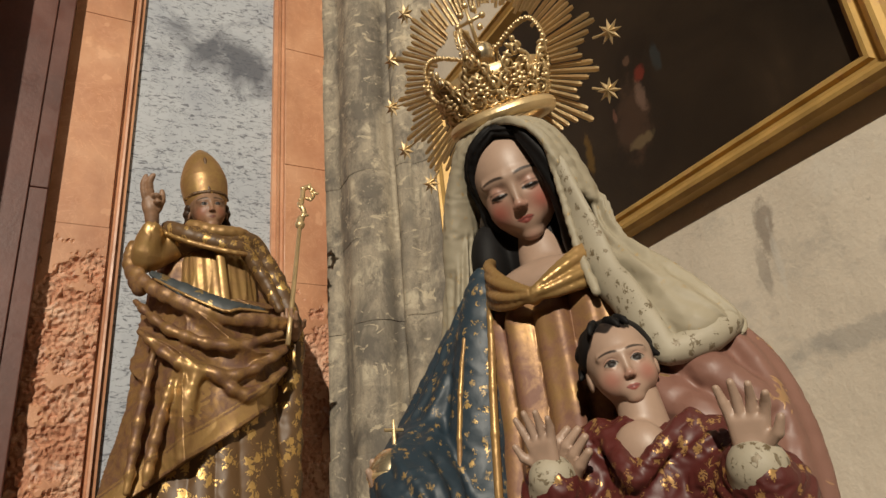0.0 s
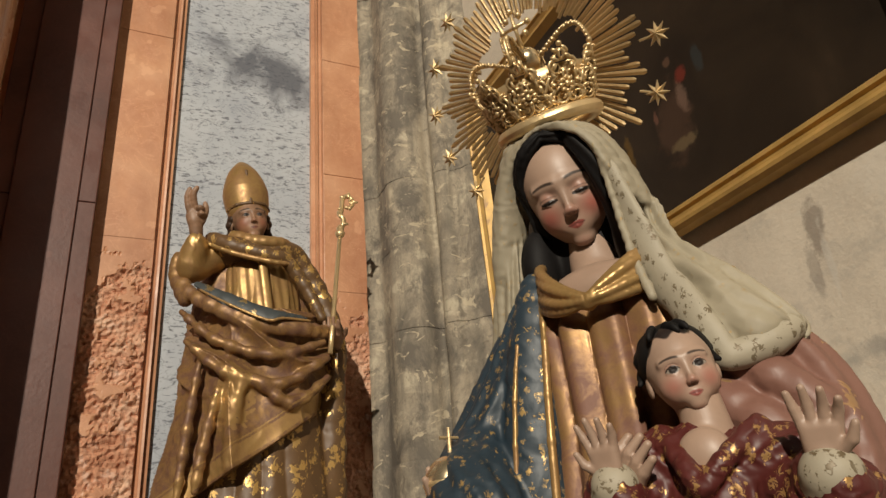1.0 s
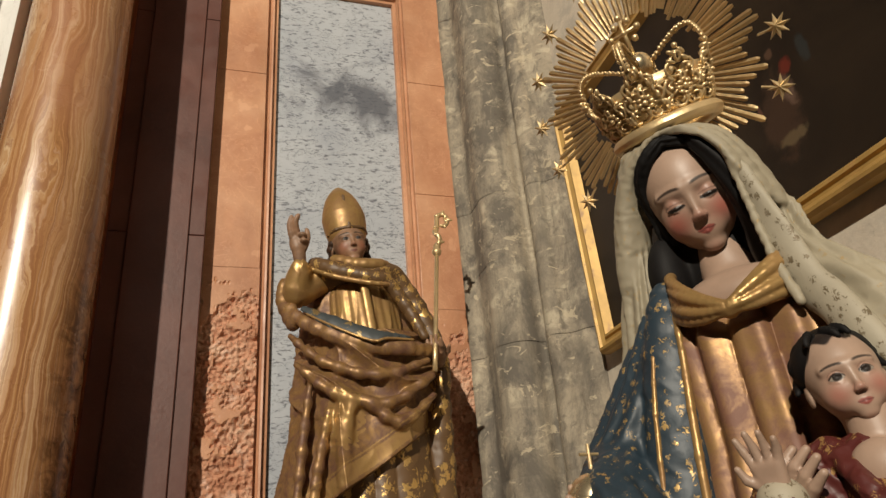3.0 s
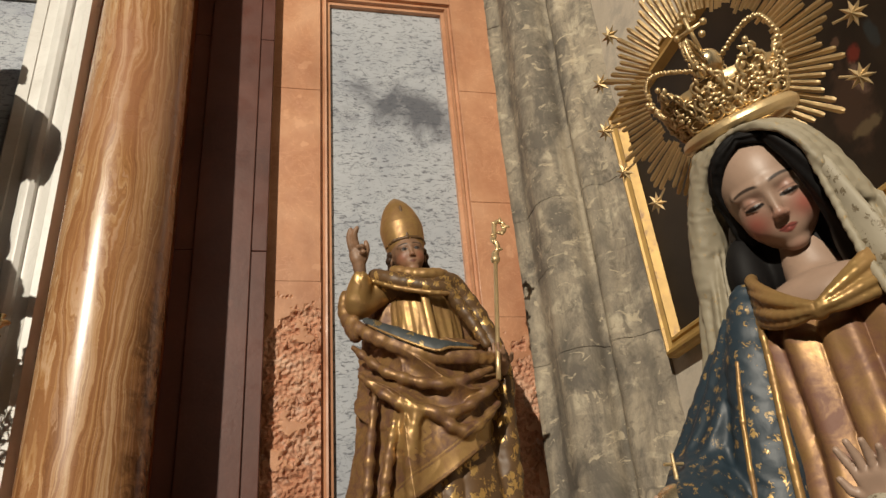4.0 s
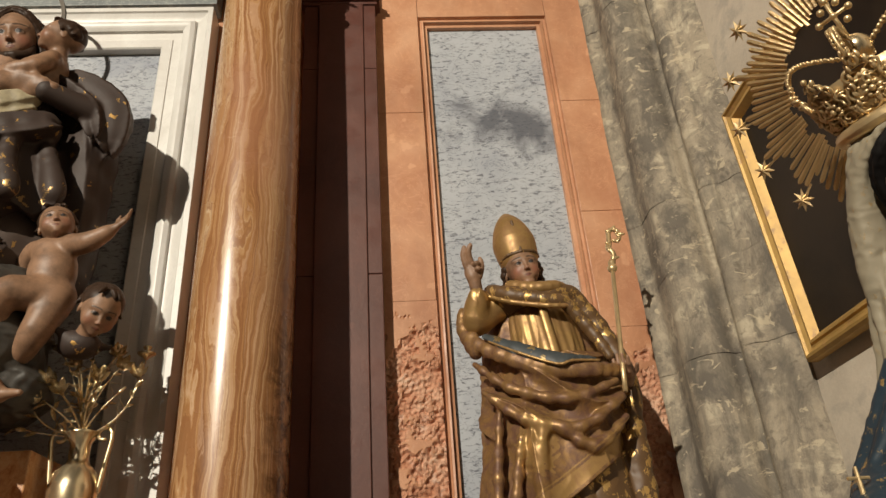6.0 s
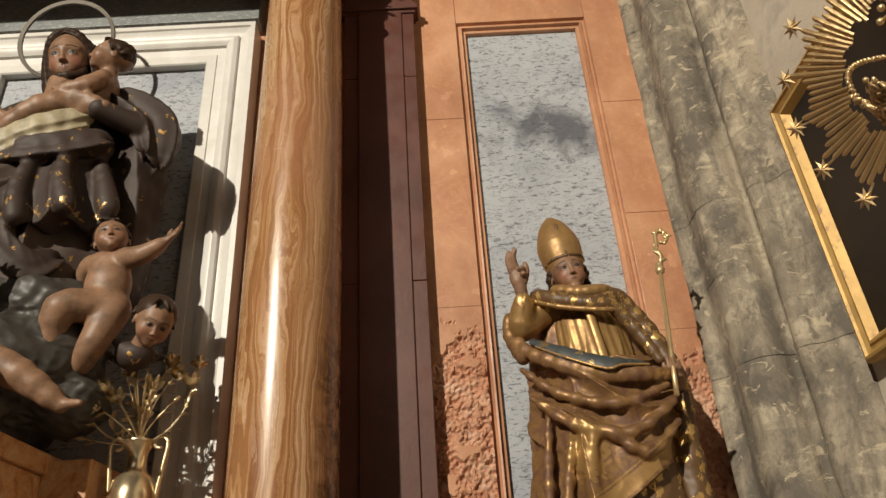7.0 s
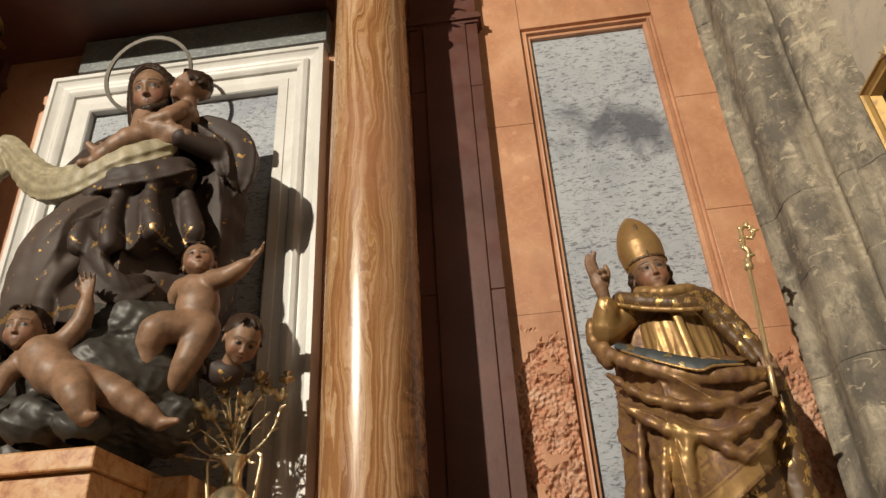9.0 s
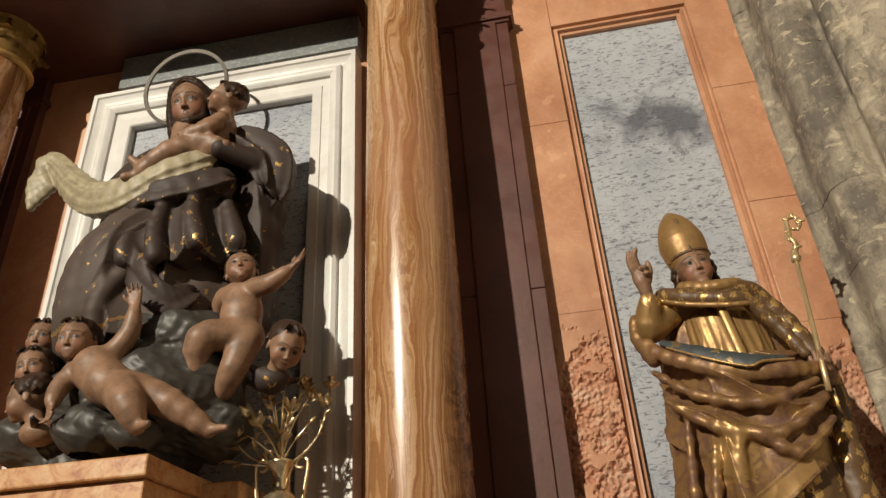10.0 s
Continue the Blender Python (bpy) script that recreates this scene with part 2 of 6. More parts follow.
def stained_plaster():
    n = Nodes("stained_plaster")
    light, mid, dark = (0.66, 0.585, 0.475), (0.58, 0.51, 0.41), (0.47, 0.41, 0.33)
    c = n.ramp(n.noise(2.0, 7, 0.62, warp=0.5), [(0.3, dark), (0.48, mid), (0.66, light)])
    grain = n.noise(70, 5, 0.7)
    c = n.mix(0.25, c, n.ramp(grain, [(0.3, dark), (0.7, light)]))
    flake = n.ramp(n.noise(5, 6, 0.7, warp=0.8), [(0.58, 0.0), (0.62, 1.0)])
    c = n.mix(n.math("MULTIPLY", flake, 0.35), c, (0.60, 0.55, 0.46))
    grey = n.ramp(n.noise(3.4, 6, 0.7, at=n.scaled((1, 1, 1.6))), [(0.52, 0.0), (0.64, 1.0)])
    c = n.mix(n.math("MULTIPLY", grey, 0.4), c, (0.27, 0.255, 0.23))
    spots = [(1.085, 2.30, 0.040, 0.10, (0.19, 0.155, 0.125), 0.7), (1.075, 2.20, 0.014, 0.14, (0.55, 0.51, 0.44), 0.6), (1.12, 2.18, 0.022, 0.10, (0.24, 0.205, 0.17), 0.55),
             (0.87, 2.35, 0.12, 0.07, (0.57, 0.52, 0.44), 0.5), (0.95, 1.97, 0.16, 0.04, (0.26, 0.245, 0.22), 0.5)]
    for mask, colour in blot(n, spots, 0.35, 20):
        c = n.mix(mask, c, colour)
    pits = n.ramp(n.noise(30, 4, 0.6), [(0.68, 0.0), (0.74, 1.0)])
    c = n.mix(n.math("MULTIPLY", pits, 0.4), c, (0.20, 0.17, 0.13))
    tall = n.math("ADD", n.noise(6, 7, 0.65), n.math("MULTIPLY", grain, 0.2))
    return n.done(c, 0.9, bump=tall, depth=0.010, strength=0.6)


CANVAS = dim_picture()
STAINED = stained_plaster()
FLOOR = limestone("floor_stone", (0.30, 0.27, 0.23), (0.24, 0.21, 0.18), (0.16, 0.14, 0.12), 0.3)

# ---- painted and gilded wood of the statues ----
def flesh(name, colour, blush, rough=0.38, grime=0.84, lips=(0.24, 0.062, 0.05), ink=(0.018, 0.012, 0.010), white=(0.30, 0.255, 0.21)):
    n = Nodes(name)
    soft = n.ramp(n.noise(14, 5, 0.65), [(0.32, tuple(grime * v for v in colour)), (0.62, colour)])
    c = soft
    for name, colour_on in (("blush", blush), ("lip", lips), ("white", white), ("ink", ink)):
        tint = n.t.nodes.new("ShaderNodeAttribute")
        tint.attribute_name = name
        c = n.mix(tint.outputs["Fac"], c, colour_on)
    fine = n.ramp(n.noise(160, 3), [(0.62, 0.0), (0.72, 1.0)])
    c = n.mix(n.math("MULTIPLY", fine, 0.12), c, tuple(0.5 * v for v in colour))
    return n.done(c, rough, bump=n.noise(45, 4), depth=0.0006, strength=0.5)


def brocade(name, ground, gilt, amount, scale, rough=0.38, metal=0.8, worn=0.3, turn=0.0):
    """Colour scratched over gold leaf: leafy gold figures on a painted ground."""
    n = Nodes(name)
    at = n.scaled((1, 1, 0.8), (0, turn, 0))
    curl = n.noise(scale, 3, 0.5, at=at, warp=2.2)
    cell = n.cells(scale * 0.55, at=at)
    fig = n.math("ADD", n.math("MULTIPLY", curl, 0.7), n.math("MULTIPLY", cell, 0.5))
    mask = n.ramp(fig, [(amount, 1.0), (amount + 0.03, 0.0)])
    rub = n.ramp(n.noise(scale * 0.5, 5, 0.65), [(0.4, 1.0), (0.62, 1.0 - worn)])
    mask = n.math("MULTIPLY", mask, rub)
    tone = n.noise(8, 5)
    base = n.mix(tone, tuple(0.6 * v for v in ground), ground)
    c = n.mix(mask, base, gilt)
    m = n.math("ADD", n.math("MULTIPLY", mask, metal), 0.0)
    r = n.math("SUBTRACT", rough + 0.12, n.math("MULTIPLY", mask, 0.12))
    high = n.math("ADD", n.math("MULTIPLY", mask, 0.35), n.noise(60, 4))
    return n.done(c, r, m, bump=high, depth=0.0012, strength=0.5)


def gilt_cloth(name, base, ground, rough=0.34, wear=0.45, scale=10.0):
    """Gold leaf over red bole, rubbed through in places."""
    n = Nodes(name)
    rub = n.ramp(n.noise(scale, 6, 0.68, warp=0.5), [(0.46 - 0.16 * wear, 0.0), (0.76 - 0.16 * wear, 1.0)])
    fine = n.ramp(n.noise(scale * 7, 4, 0.7), [(0.55, 0.0), (0.7, 1.0)])
    k = n.math("MULTIPLY", n.math("MAXIMUM", rub, n.math("MULTIPLY", fine, 0.5)), wear)
    c = n.mix(k, n.ramp(n.noise(5, 4), [(0.3, tuple(0.75 * v for v in base)), (0.7, base)]), ground)
    return n.done(c, n.math("ADD", rough, n.math("MULTIPLY", k, 0.25)), n.math("SUBTRACT", 0.62, n.math("MULTIPLY", k, 0.5)), bump=n.noise(50, 4), depth=0.001, strength=0.5)


SKIN = flesh("painted_flesh", (0.36, 0.245, 0.18), (0.32, 0.085, 0.062), 0.46)
SKIN_TAN = flesh("tanned_painted_flesh", (0.30, 0.172, 0.102), (0.26, 0.095, 0.055), 0.5, 0.5, lips=(0.17, 0.06, 0.04), white=(0.15, 0.115, 0.085))
HAIR = paint("black_painted_hair", (0.010, 0.009, 0.009), 0.62)
HAIR_B = paint("brown_painted_hair", (0.055, 0.033, 0.022), 0.45)
DARK = paint("dark_painted_line", (0.02, 0.012, 0.01), 0.4)
LIPS = paint("painted_lips", (0.36, 0.10, 0.085), 0.38)
EYES = paint("painted_eye_white", (0.34, 0.29, 0.245), 0.25)
GOLD_CLOTH = gilt_cloth("gilded_cloth", (0.48, 0.305, 0.115), (0.20, 0.09, 0.042), 0.36, 0.6, 14.0)
ROSE_GOLD = gilt_cloth("rose_brown_gilded_tunic", (0.42, 0.25, 0.095), (0.17, 0.078, 0.050), 0.36, 1.0, 22.0)
COPE_GOLD = gilt_cloth("antique_gold_cope", (0.40, 0.235, 0.085), (0.125, 0.058, 0.036), 0.34, 0.95, 18.0)
COPE_BROCADE = brocade("dark_gold_brocade", (0.14, 0.075, 0.03), (0.62, 0.40, 0.14), 0.50, 40)
MANTLE_LINING = brocade("blue_grey_lining", (0.052, 0.062, 0.066), (0.40, 0.28, 0.12), 0.42, 30)
BLUE_MANTLE = brocade("blue_mantle_with_gold_leaves", (0.020, 0.037, 0.053), (0.46, 0.30, 0.11), 0.45, 150, metal=0.6, worn=0.9)
ROSE = brocade("old_rose_sleeve", (0.235, 0.115, 0.085), (0.55, 0.34, 0.16), 0.44, 40, worn=0.6)
RED_TUNIC = brocade("crimson_tunic_with_gold_sprigs", (0.095, 0.016, 0.013), (0.46, 0.27, 0.10), 0.47, 170, metal=0.6)
VEIL = brocade("cream_veil", (0.375, 0.325, 0.23), (0.36, 0.26, 0.13), 0.40, 150, rough=0.5, metal=0.3, worn=0.8)
LACE = brocade("cream_veil_border_with_leaves", (0.42, 0.37, 0.275), (0.13, 0.095, 0.05), 0.46, 170, rough=0.5, metal=0.2)
SILK_BROWN = brocade("dark_brown_mantle", (0.050, 0.031, 0.024), (0.46, 0.27, 0.08), 0.37, 30, rough=0.52)
SILK_GREY = brocade("grey_violet_robe", (0.092, 0.063, 0.050), (0.46, 0.28, 0.09), 0.36, 30, rough=0.54)
CREAM = paint("cream_painted_cloth", (0.42, 0.36, 0.23), 0.5)
CLOUD = paint("dark_grey_painted_cloud", (0.060, 0.054, 0.046), 0.5)

for dull in (HAIR, HAIR_B, DARK):
    for node in dull.node_tree.nodes:
        if node.type == "BSDF_PRINCIPLED":
            node.inputs["Specular IOR Level"].default_value = 0.15

# ---- mesh helpers ----
def part(name, bm, material, parent=None, label="", smooth=False):
    """Links a bmesh as one mesh object, under a thing or on its own."""
    me = bpy.data.meshes.new(name)
    bm.to_mesh(me)
    bm.free()
    for m in material if isinstance(material, (list, tuple)) else [material]:
        me.materials.append(m)
    if smooth:
        me.polygons.foreach_set("use_smooth", [True] * len(me.polygons))
    ob = new(name, me)
    ob.parent = parent
    if label:
        ob["label"] = label
    return ob


def box(x0, x1, y0, y1, z0, z1, bevel=0.0, bm=None):
    made = bm or bmesh.new()
    q = bmesh.ops.create_cube(made, size=1, matrix=Matrix.LocRotScale(((x0 + x1) / 2, (y0 + y1) / 2, (z0 + z1) / 2), None, (x1 - x0, y1 - y0, z1 - z0)))
    if bevel:
        edges = list({e for v in q["verts"] for e in v.link_edges})
        bmesh.ops.bevel(made, geom=edges, offset=bevel, segments=2, profile=0.5, affect="EDGES")
    return made


def lathe(points, n=48, at=(0, 0), bm=None, wobble=None):
    """A turned form from (radius, z) pairs about the upright line through at."""
    made = bm or bmesh.new()
    rings = []
    for r, z in points:
        ring = []
        for k in range(n):
            a = 2 * math.pi * k / n
            rr = r * (wobble(a, z) if wobble else 1)
            ring.append(made.verts.new((at[0] + rr * math.cos(a), at[1] + rr * math.sin(a), z)))
        rings.append(ring)
    for a, b in zip(rings, rings[1:]):
        for k in range(n):
            made.faces.new((a[k], a[(k + 1) % n], b[(k + 1) % n], b[k]))
    for ring, turn in ((rings[0], -1), (rings[-1], 1)):
        made.faces.new(ring[::turn])
    return made


def tube(points, radii, n=8, bm=None):
    """A bent rod through points, with a radius at each."""
    made = bm or bmesh.new()
    pts = [Vector(p) for p in points]
    if not isinstance(radii, (list, tuple)):
        radii = [radii] * len(pts)
    up, rings = None, []
    for i, p in enumerate(pts):
        d = (pts[min(i + 1, len(pts) - 1)] - pts[max(i - 1, 0)]).normalized()
        up = (up or d.orthogonal())
        up = (up - d * up.dot(d)).normalized()
        side = d.cross(up)
        rings.append([made.verts.new(p + radii[i] * (math.cos(2 * math.pi * k / n) * up + math.sin(2 * math.pi * k / n) * side)) for k in range(n)])
    for a, b in zip(rings, rings[1:]):
        for k in range(n):
            made.faces.new((a[k], a[(k + 1) % n], b[(k + 1) % n], b[k]))
    made.faces.new(rings[0][::-1])
    made.faces.new(rings[-1])
    return made


def sweep_plan(line, z0, z1, steps=1, bm=None, ripple=None):
    """An upright sheet over a line of (x, y), open at the back."""
    made = bm or bmesh.new()
    rows = []
    for j in range(steps + 1):
        z = z0 + (z1 - z0) * j / steps
        rows.append([made.verts.new((*(ripple(x, y, z) if ripple else (x, y)), z)) for x, y in line])
    for a, b in zip(rows, rows[1:]):
        for k in range(len(line) - 1):
            made.faces.new((a[k], a[k + 1], b[k + 1], b[k]))
    return made


def mitred(x0, x1, z0, z1, profile, plane, bm=None):
    """A rectangular frame in an upright plane: profile is (inset, out) pairs, out towards the room. plane(u, v, out) gives the place."""
    made = bm or bmesh.new()
    loops = []
    for inset, out in profile:
        loops.append([made.verts.new(plane(u, v, out)) for u, v in ((x0 + inset, z0 + inset), (x1 - inset, z0 + inset), (x1 - inset, z1 - inset), (x0 + inset, z1 - inset))])
    for a, b in zip(loops, loops[1:]):
        for k in range(4):
            made.faces.new((a[k], a[(k + 1) % 4], b[(k + 1) % 4], b[k]))
    bmesh.ops.recalc_face_normals(made, faces=made.faces)
    return made


def structure(ob, label, category):
    return tagged(ob, label, category, kind="structure")


def thing(name, label, category, at=(0, 0, 0), group=""):
    ob = new(name)
    ob.location = at
    ob.empty_display_size = 0.05
    return tagged(ob, label, category, group)


# ---- the chapel's shell ----
structure(part("floor", box(-17.2, 1.83, -16.3, 3.95, -0.2, 0.0), FLOOR), "worn grey stone floor of the chapel", "floor")
structure(part("ceiling", box(-17.2, 1.83, -16.3, 3.95, 12.0, 12.3), STONE), "plain limestone vault over the chapel", "ceiling")
structure(part("wall_north", box(-17.2, 1.83, 3.62, 3.95, 0.0, 12.0), STONE), "limestone wall behind the marble altarpiece", "wall")
structure(part("wall_south", box(-17.2, 1.83, -16.3, -16.0, 0.0, 12.0), STONE), "plain limestone wall facing the altarpiece", "wall")
structure(part("wall_west", box(-17.2, -16.9, -16.0, 3.62, 0.0, 12.0), STONE), "plain limestone side wall of the chapel", "wall")
E_X = 1.53
structure(part("wall_east", box(E_X, E_X + 0.3, -16.0, 3.62, 0.0, 12.0), STAINED), "worn beige plaster side wall with stains", "wall")

# gothic pier between altarpiece and side wall: shafts, hollows and fillets in plan
def pier_line():
    def arc(cx, cy, r, a0, a1, n=10):
        return [(cx + r * math.cos(radians(a0 + (a1 - a0) * k / n)), cy + r * math.sin(radians(a0 + (a1 - a0) * k / n))) for k in range(n + 1)]
    line = [(1.19, 3.60), (1.165, 3.385), (1.10, 3.262), (1.128, 3.235)]
    line += arc(1.120, 3.190, 0.045, 80, -20, 5)[1:]
    line += arc(1.285, 3.070, 0.125, 165, 300, 14)
    line += [(1.362, 2.957), (1.372, 2.952)]
    line += arc(1.405, 2.885, 0.055, 150, 285, 9)
    line += [(1.436, 2.822), (1.440, 2.806), (1.452, 2.800), (1.475, 2.752), (E_X + 0.02, 2.70)]
    return line


pier = thing("wall_pier", "grey limestone gothic pier with rounded shafts, patched with mortar", "pier")
pier["kind"] = "structure"
PIER = pier_line()
rng = random.Random(4)
cuts = [0.0, 0.9, 1.55, 2.02, 2.62, 3.05, 3.42, 3.86, 4.25, 4.8, 5.3, 6.0, 7.4, 9.0, 12.0]
for z0, z1 in zip(cuts, cuts[1:]):
    dx, dy = rng.uniform(-0.004, 0.004), rng.uniform(-0.004, 0.004)

    def worn(x, y, z, dx=dx, dy=dy, z0=z0, z1=z1):
        edge = 0.0015 * (1 if min(z - z0, z1 - z) < 0.004 else 0)
        w = noise.noise((x * 9, y * 9, z * 4)) * 0.006 + noise.noise((x * 30, y * 30, z * 18)) * 0.003
        return x + dx + w + edge, y + dy + w + edge

    bm = sweep_plan(PIER, z0 - 0.0005, z1 + 0.0005, max(6, int((z1 - z0) / 0.022)), ripple=worn)
    bmesh.ops.recalc_face_normals(bm, faces=bm.faces)
    part("stone_course", bm, STONE, pier, smooth=True)

# ---- red marble altarpiece ----
W_Y = 3.38
wall = thing("wall_altarpiece", "red marble altarpiece wall with joints and eroded lower slabs", "wall")
wall["kind"] = "structure"


def slab(x0, x1, z0, z1, y=W_Y, material=None, depth=0.2, bevel=0.003):
    return part("slab", box(x0 + 0.001, x1 - 0.001, y, y + depth, z0 + 0.001, z1 - 0.001, bevel), material or RED, wall)


def rough_slab(x0, x1, z0, z1, y, deep, seed, step=0.0065):
    """A slab whose face has flaked and pitted."""
    bm = bmesh.new()
    nx, nz = max(2, int((x1 - x0) / step)), int((z1 - z0) / step)
    grid = []
    for j in range(nz + 1):
        row = []
        for i in range(nx + 1):
            x, z = x0 + (x1 - x0) * i / nx, z0 + (z1 - z0) * j / nz
            a = noise.noise((x * 11 + seed, 0.3, z * 11)) + 0.6 * noise.noise((x * 30 + seed, 2, z * 24)) + 0.35 * noise.noise((x * 75 + seed, 5, z * 60))
            fade = min(1.0, max(0.0, (z1 - z) / 0.35))
            cut = max(0.0, min(1.0, (a * 0.9 + fade - 0.62) * 3.0))
            chew = deep * (0.35 * cut + 0.65 * cut * max(0.0, 0.5 + noise.noise((x * 50 + seed, 9, z * 50))))
            row.append(bm.verts.new((x, y + chew, z)))
        grid.append(row)
    for a, b in zip(grid, grid[1:]):
        for i in range(nx):
            bm.faces.new((a[i], a[i + 1], b[i + 1], b[i])).material_index = int(0.5 * (a[i].co.y + b[i + 1].co.y) > y + 0.12 * deep)
    return part("eroded_slab", bm, [RED, ERODED], wall, "flaking eroded red marble")


P_L, P_R, P_T = 0.083, 0.911, 5.105
for z0, z1 in ((3.12, 4.335), (4.335, 6.2)):
    slab(-0.25, P_L, z0, z1)
rough_slab(-0.25, P_L, 1.4, 3.12, W_Y, 0.03, 1.0)
slab(-0.25, P_L, 0.0, 1.4)
slab(P_L, P_R, P_T, 6.2)
for z0, z1 in ((2.93, 3.62), (3.62, 4.40), (4.40, 6.2)):
    slab(P_R, 1.22, z0, z1)
rough_slab(P_R, 1.22, 1.4, 2.93, W_Y, 0.022, 7.0)
slab(P_R, 1.22, 0.0, 1.4)
slab(P_L, P_R, 0.0, 1.75)
# stepped moulding round the grey panel
trim = mitred(P_L, P_R, 1.75, P_T, [(0, 0.0), (0.004, -0.022), (0.020, -0.024), (0.024, -0.012), (0.034, -0.010), (0.038, -0.034), (0.058, -0.036), (0.060, -0.070)], lambda u, v, o: (u, W_Y - o, v))
part("panel_moulding", trim, RED, wall, "dark-lined stepped red marble moulding")
structure(part("panel_east", box(0.13, 0.865, 3.444, 3.54, 1.76, 5.06), GREY), "blue-grey flecked marble panel behind a bishop statue", "marble panel")
slab(-0.70, -0.24, 0.0, 6.2, y=W_Y + 0.005)

# dark pilaster behind the onyx column, with a raised field and a cap moulding
def pilaster(x0, x1, y, cap):
    ob = thing("pilaster", "dark brown-red marble pilaster with plain joints", "pilaster", group="pilasters of the altarpiece")
    for z0, z1 in ((1.4, 3.24), (3.24, 4.60), (4.60, cap), (cap + 0.08, 6.2)):
        part("block", box(x0, x1, y, 3.40, z0 + 0.0015, z1 - 0.0015, 0.004), BROWN, ob)
    part("field", box(x0 + 0.09, x1 - 0.075, y - 0.012, y + 0.02, 1.6, cap - 0.0, 0.004), BROWN, ob)
    bm = bmesh.new()
    for k, (out, h0, h1) in enumerate(((0.012, 0.0, 0.022), (0.03, 0.022, 0.05), (0.02, 0.05, 0.08))):
        box(x0 - out, x1 + out, y - out, 3.40, cap + h0, cap + h1, 0.003, bm)
    part("cap_moulding", bm, BROWN, ob)
    return ob


pilaster(-0.62, -0.185, 3.29, 5.12)
pilaster(-3.92, -3.42, 3.29, 5.12)

# central bay: red ground, white marble frame, grey panel, dark strip, soffit
for x0, x1, z0, z1 in ((-1.16, -0.615, 0.0, 6.2), (-3.44, -2.93, 0.0, 6.2), (-2.93, -1.16, 5.02, 6.2), (-2.93, -1.16, 0.0, 1.75)):
    slab(x0, x1, z0, z1, y=W_Y - 0.03, depth=0.22)
F = (-2.938, -1.15, 1.7, 5.027)
profile = [(0, -0.16), (0, 0.0), (0.028, 0.0), (0.034, -0.012)]
profile += [(0.034 + 0.06 * k / 6, -0.012 - 0.022 * math.sin(math.pi * k / 12)) for k in range(1, 7)]
profile += [(0.100, -0.012), (0.122, -0.002)]
profile += [(0.122 + 0.045 * k / 8, -0.002 - 0.020 * (1 - math.cos(math.pi / 2 * k / 8))) for k in range(1, 9)]
profile += [(0.172, -0.040), (0.222, -0.044), (0.226, -0.036), (0.280, -0.036), (0.288, -0.044), (0.288, -0.12)]
white = mitred(*F, profile, lambda u, v, o: (u, 3.2 - o, v))
structure(part("trim_white_frame", white, WHITE), "white marble moulded frame round the central niche", "marble frame")
structure(part("panel_centre", box(F[0] + 0.27, F[1] - 0.27, 3.29, 3.34, 1.7, F[3] - 0.27), GREY_B), "dark flecked blue-grey marble panel behind the carved group", "marble panel")
structure(part("panel_strip", box(-2.80, -1.143, 3.23, 3.36, 5.085, 5.36, 0.004), SLATE), "dark green-grey veined marble strip above the frame", "marble panel")
structure(part("trim_soffit", box(-4.4, -1.13, 2.45, 3.4, 5.375, 6.2, 0.01), BROWN), "dark brown marble soffit of the entablature", "entablature")
structure(part("trim_predella", box(-4.4, 1.12, 2.5, 3.36, 0.0, 1.40, 0.01), BROWN), "brown marble base of the altarpiece", "altar base")


# onyx columns with carved gilt capitals
def column(x, y):
    ob = thing("column", "polished orange-brown banded onyx column with gilt capital", "column", group="onyx columns of the altarpiece")
    shaft = []
    for k in range(29):
        u = k / 28
        shaft.append((0.214 - 0.020 * u ** 2 + 0.004 * math.sin(math.pi * u), 1.66 + 3.40 * u))
    part("shaft", lathe(shaft, 96, (x, y)), ONYX, ob, smooth=True)
    part("base", lathe([(0.27, 1.40), (0.27, 1.47), (0.285, 1.49), (0.285, 1.53), (0.24, 1.56), (0.235, 1.60), (0.25, 1.62), (0.25, 1.65), (0.216, 1.66)], 64, (x, y)), WHITE, ob, smooth=True)
    part("astragal", lathe([(0.195, 5.06), (0.215, 5.07), (0.222, 5.085), (0.215, 5.10), (0.19, 5.11), (0.19, 5.45), (0.26, 5.56)], 64, (x, y)), FRAME_GOLD, ob, smooth=True)
    for row, (z, h, n) in enumerate(((5.10, 0.17, 8), (5.20, 0.20, 8), (5.34, 0.18, 8))):
        for k in range(n):
            a = 2 * math.pi * (k + 0.5 * row) / n
            bm = bmesh.new()
            prev = None
            for j in range(9):
                v = j / 8
                out = 0.20 + 0.02 * row + 0.085 * v ** 2.5
                zz = z + h * (math.sin(v * 2.0) / math.sin(1.57))
                wide = 0.075 * (1 - 0.7 * v ** 2) * (1 + 0.18 * math.sin(v * 19))
                cur = []
                for s in (-1, -0.5, 0, 0.5, 1):
                    rr = out - 0.018 * abs(s)
                    cur.append(bm.verts.new((x + rr * math.cos(a) - s * wide * math.sin(a), y + rr * math.sin(a) + s * wide * math.cos(a), zz)))
                if prev:
                    for i in range(4):
                        bm.faces.new((prev[i], prev[i + 1], cur[i + 1], cur[i]))
                prev = cur
            bmesh.ops.solidify(bm, geom=bm.faces[:], thickness=0.01)
            part("leaf", bm, FRAME_GOLD, ob, smooth=True)
    part("abacus", box(x - 0.27, x + 0.27, y - 0.27, y + 0.27, 5.56, 5.63, 0.01), FRAME_GOLD, ob)
    return ob


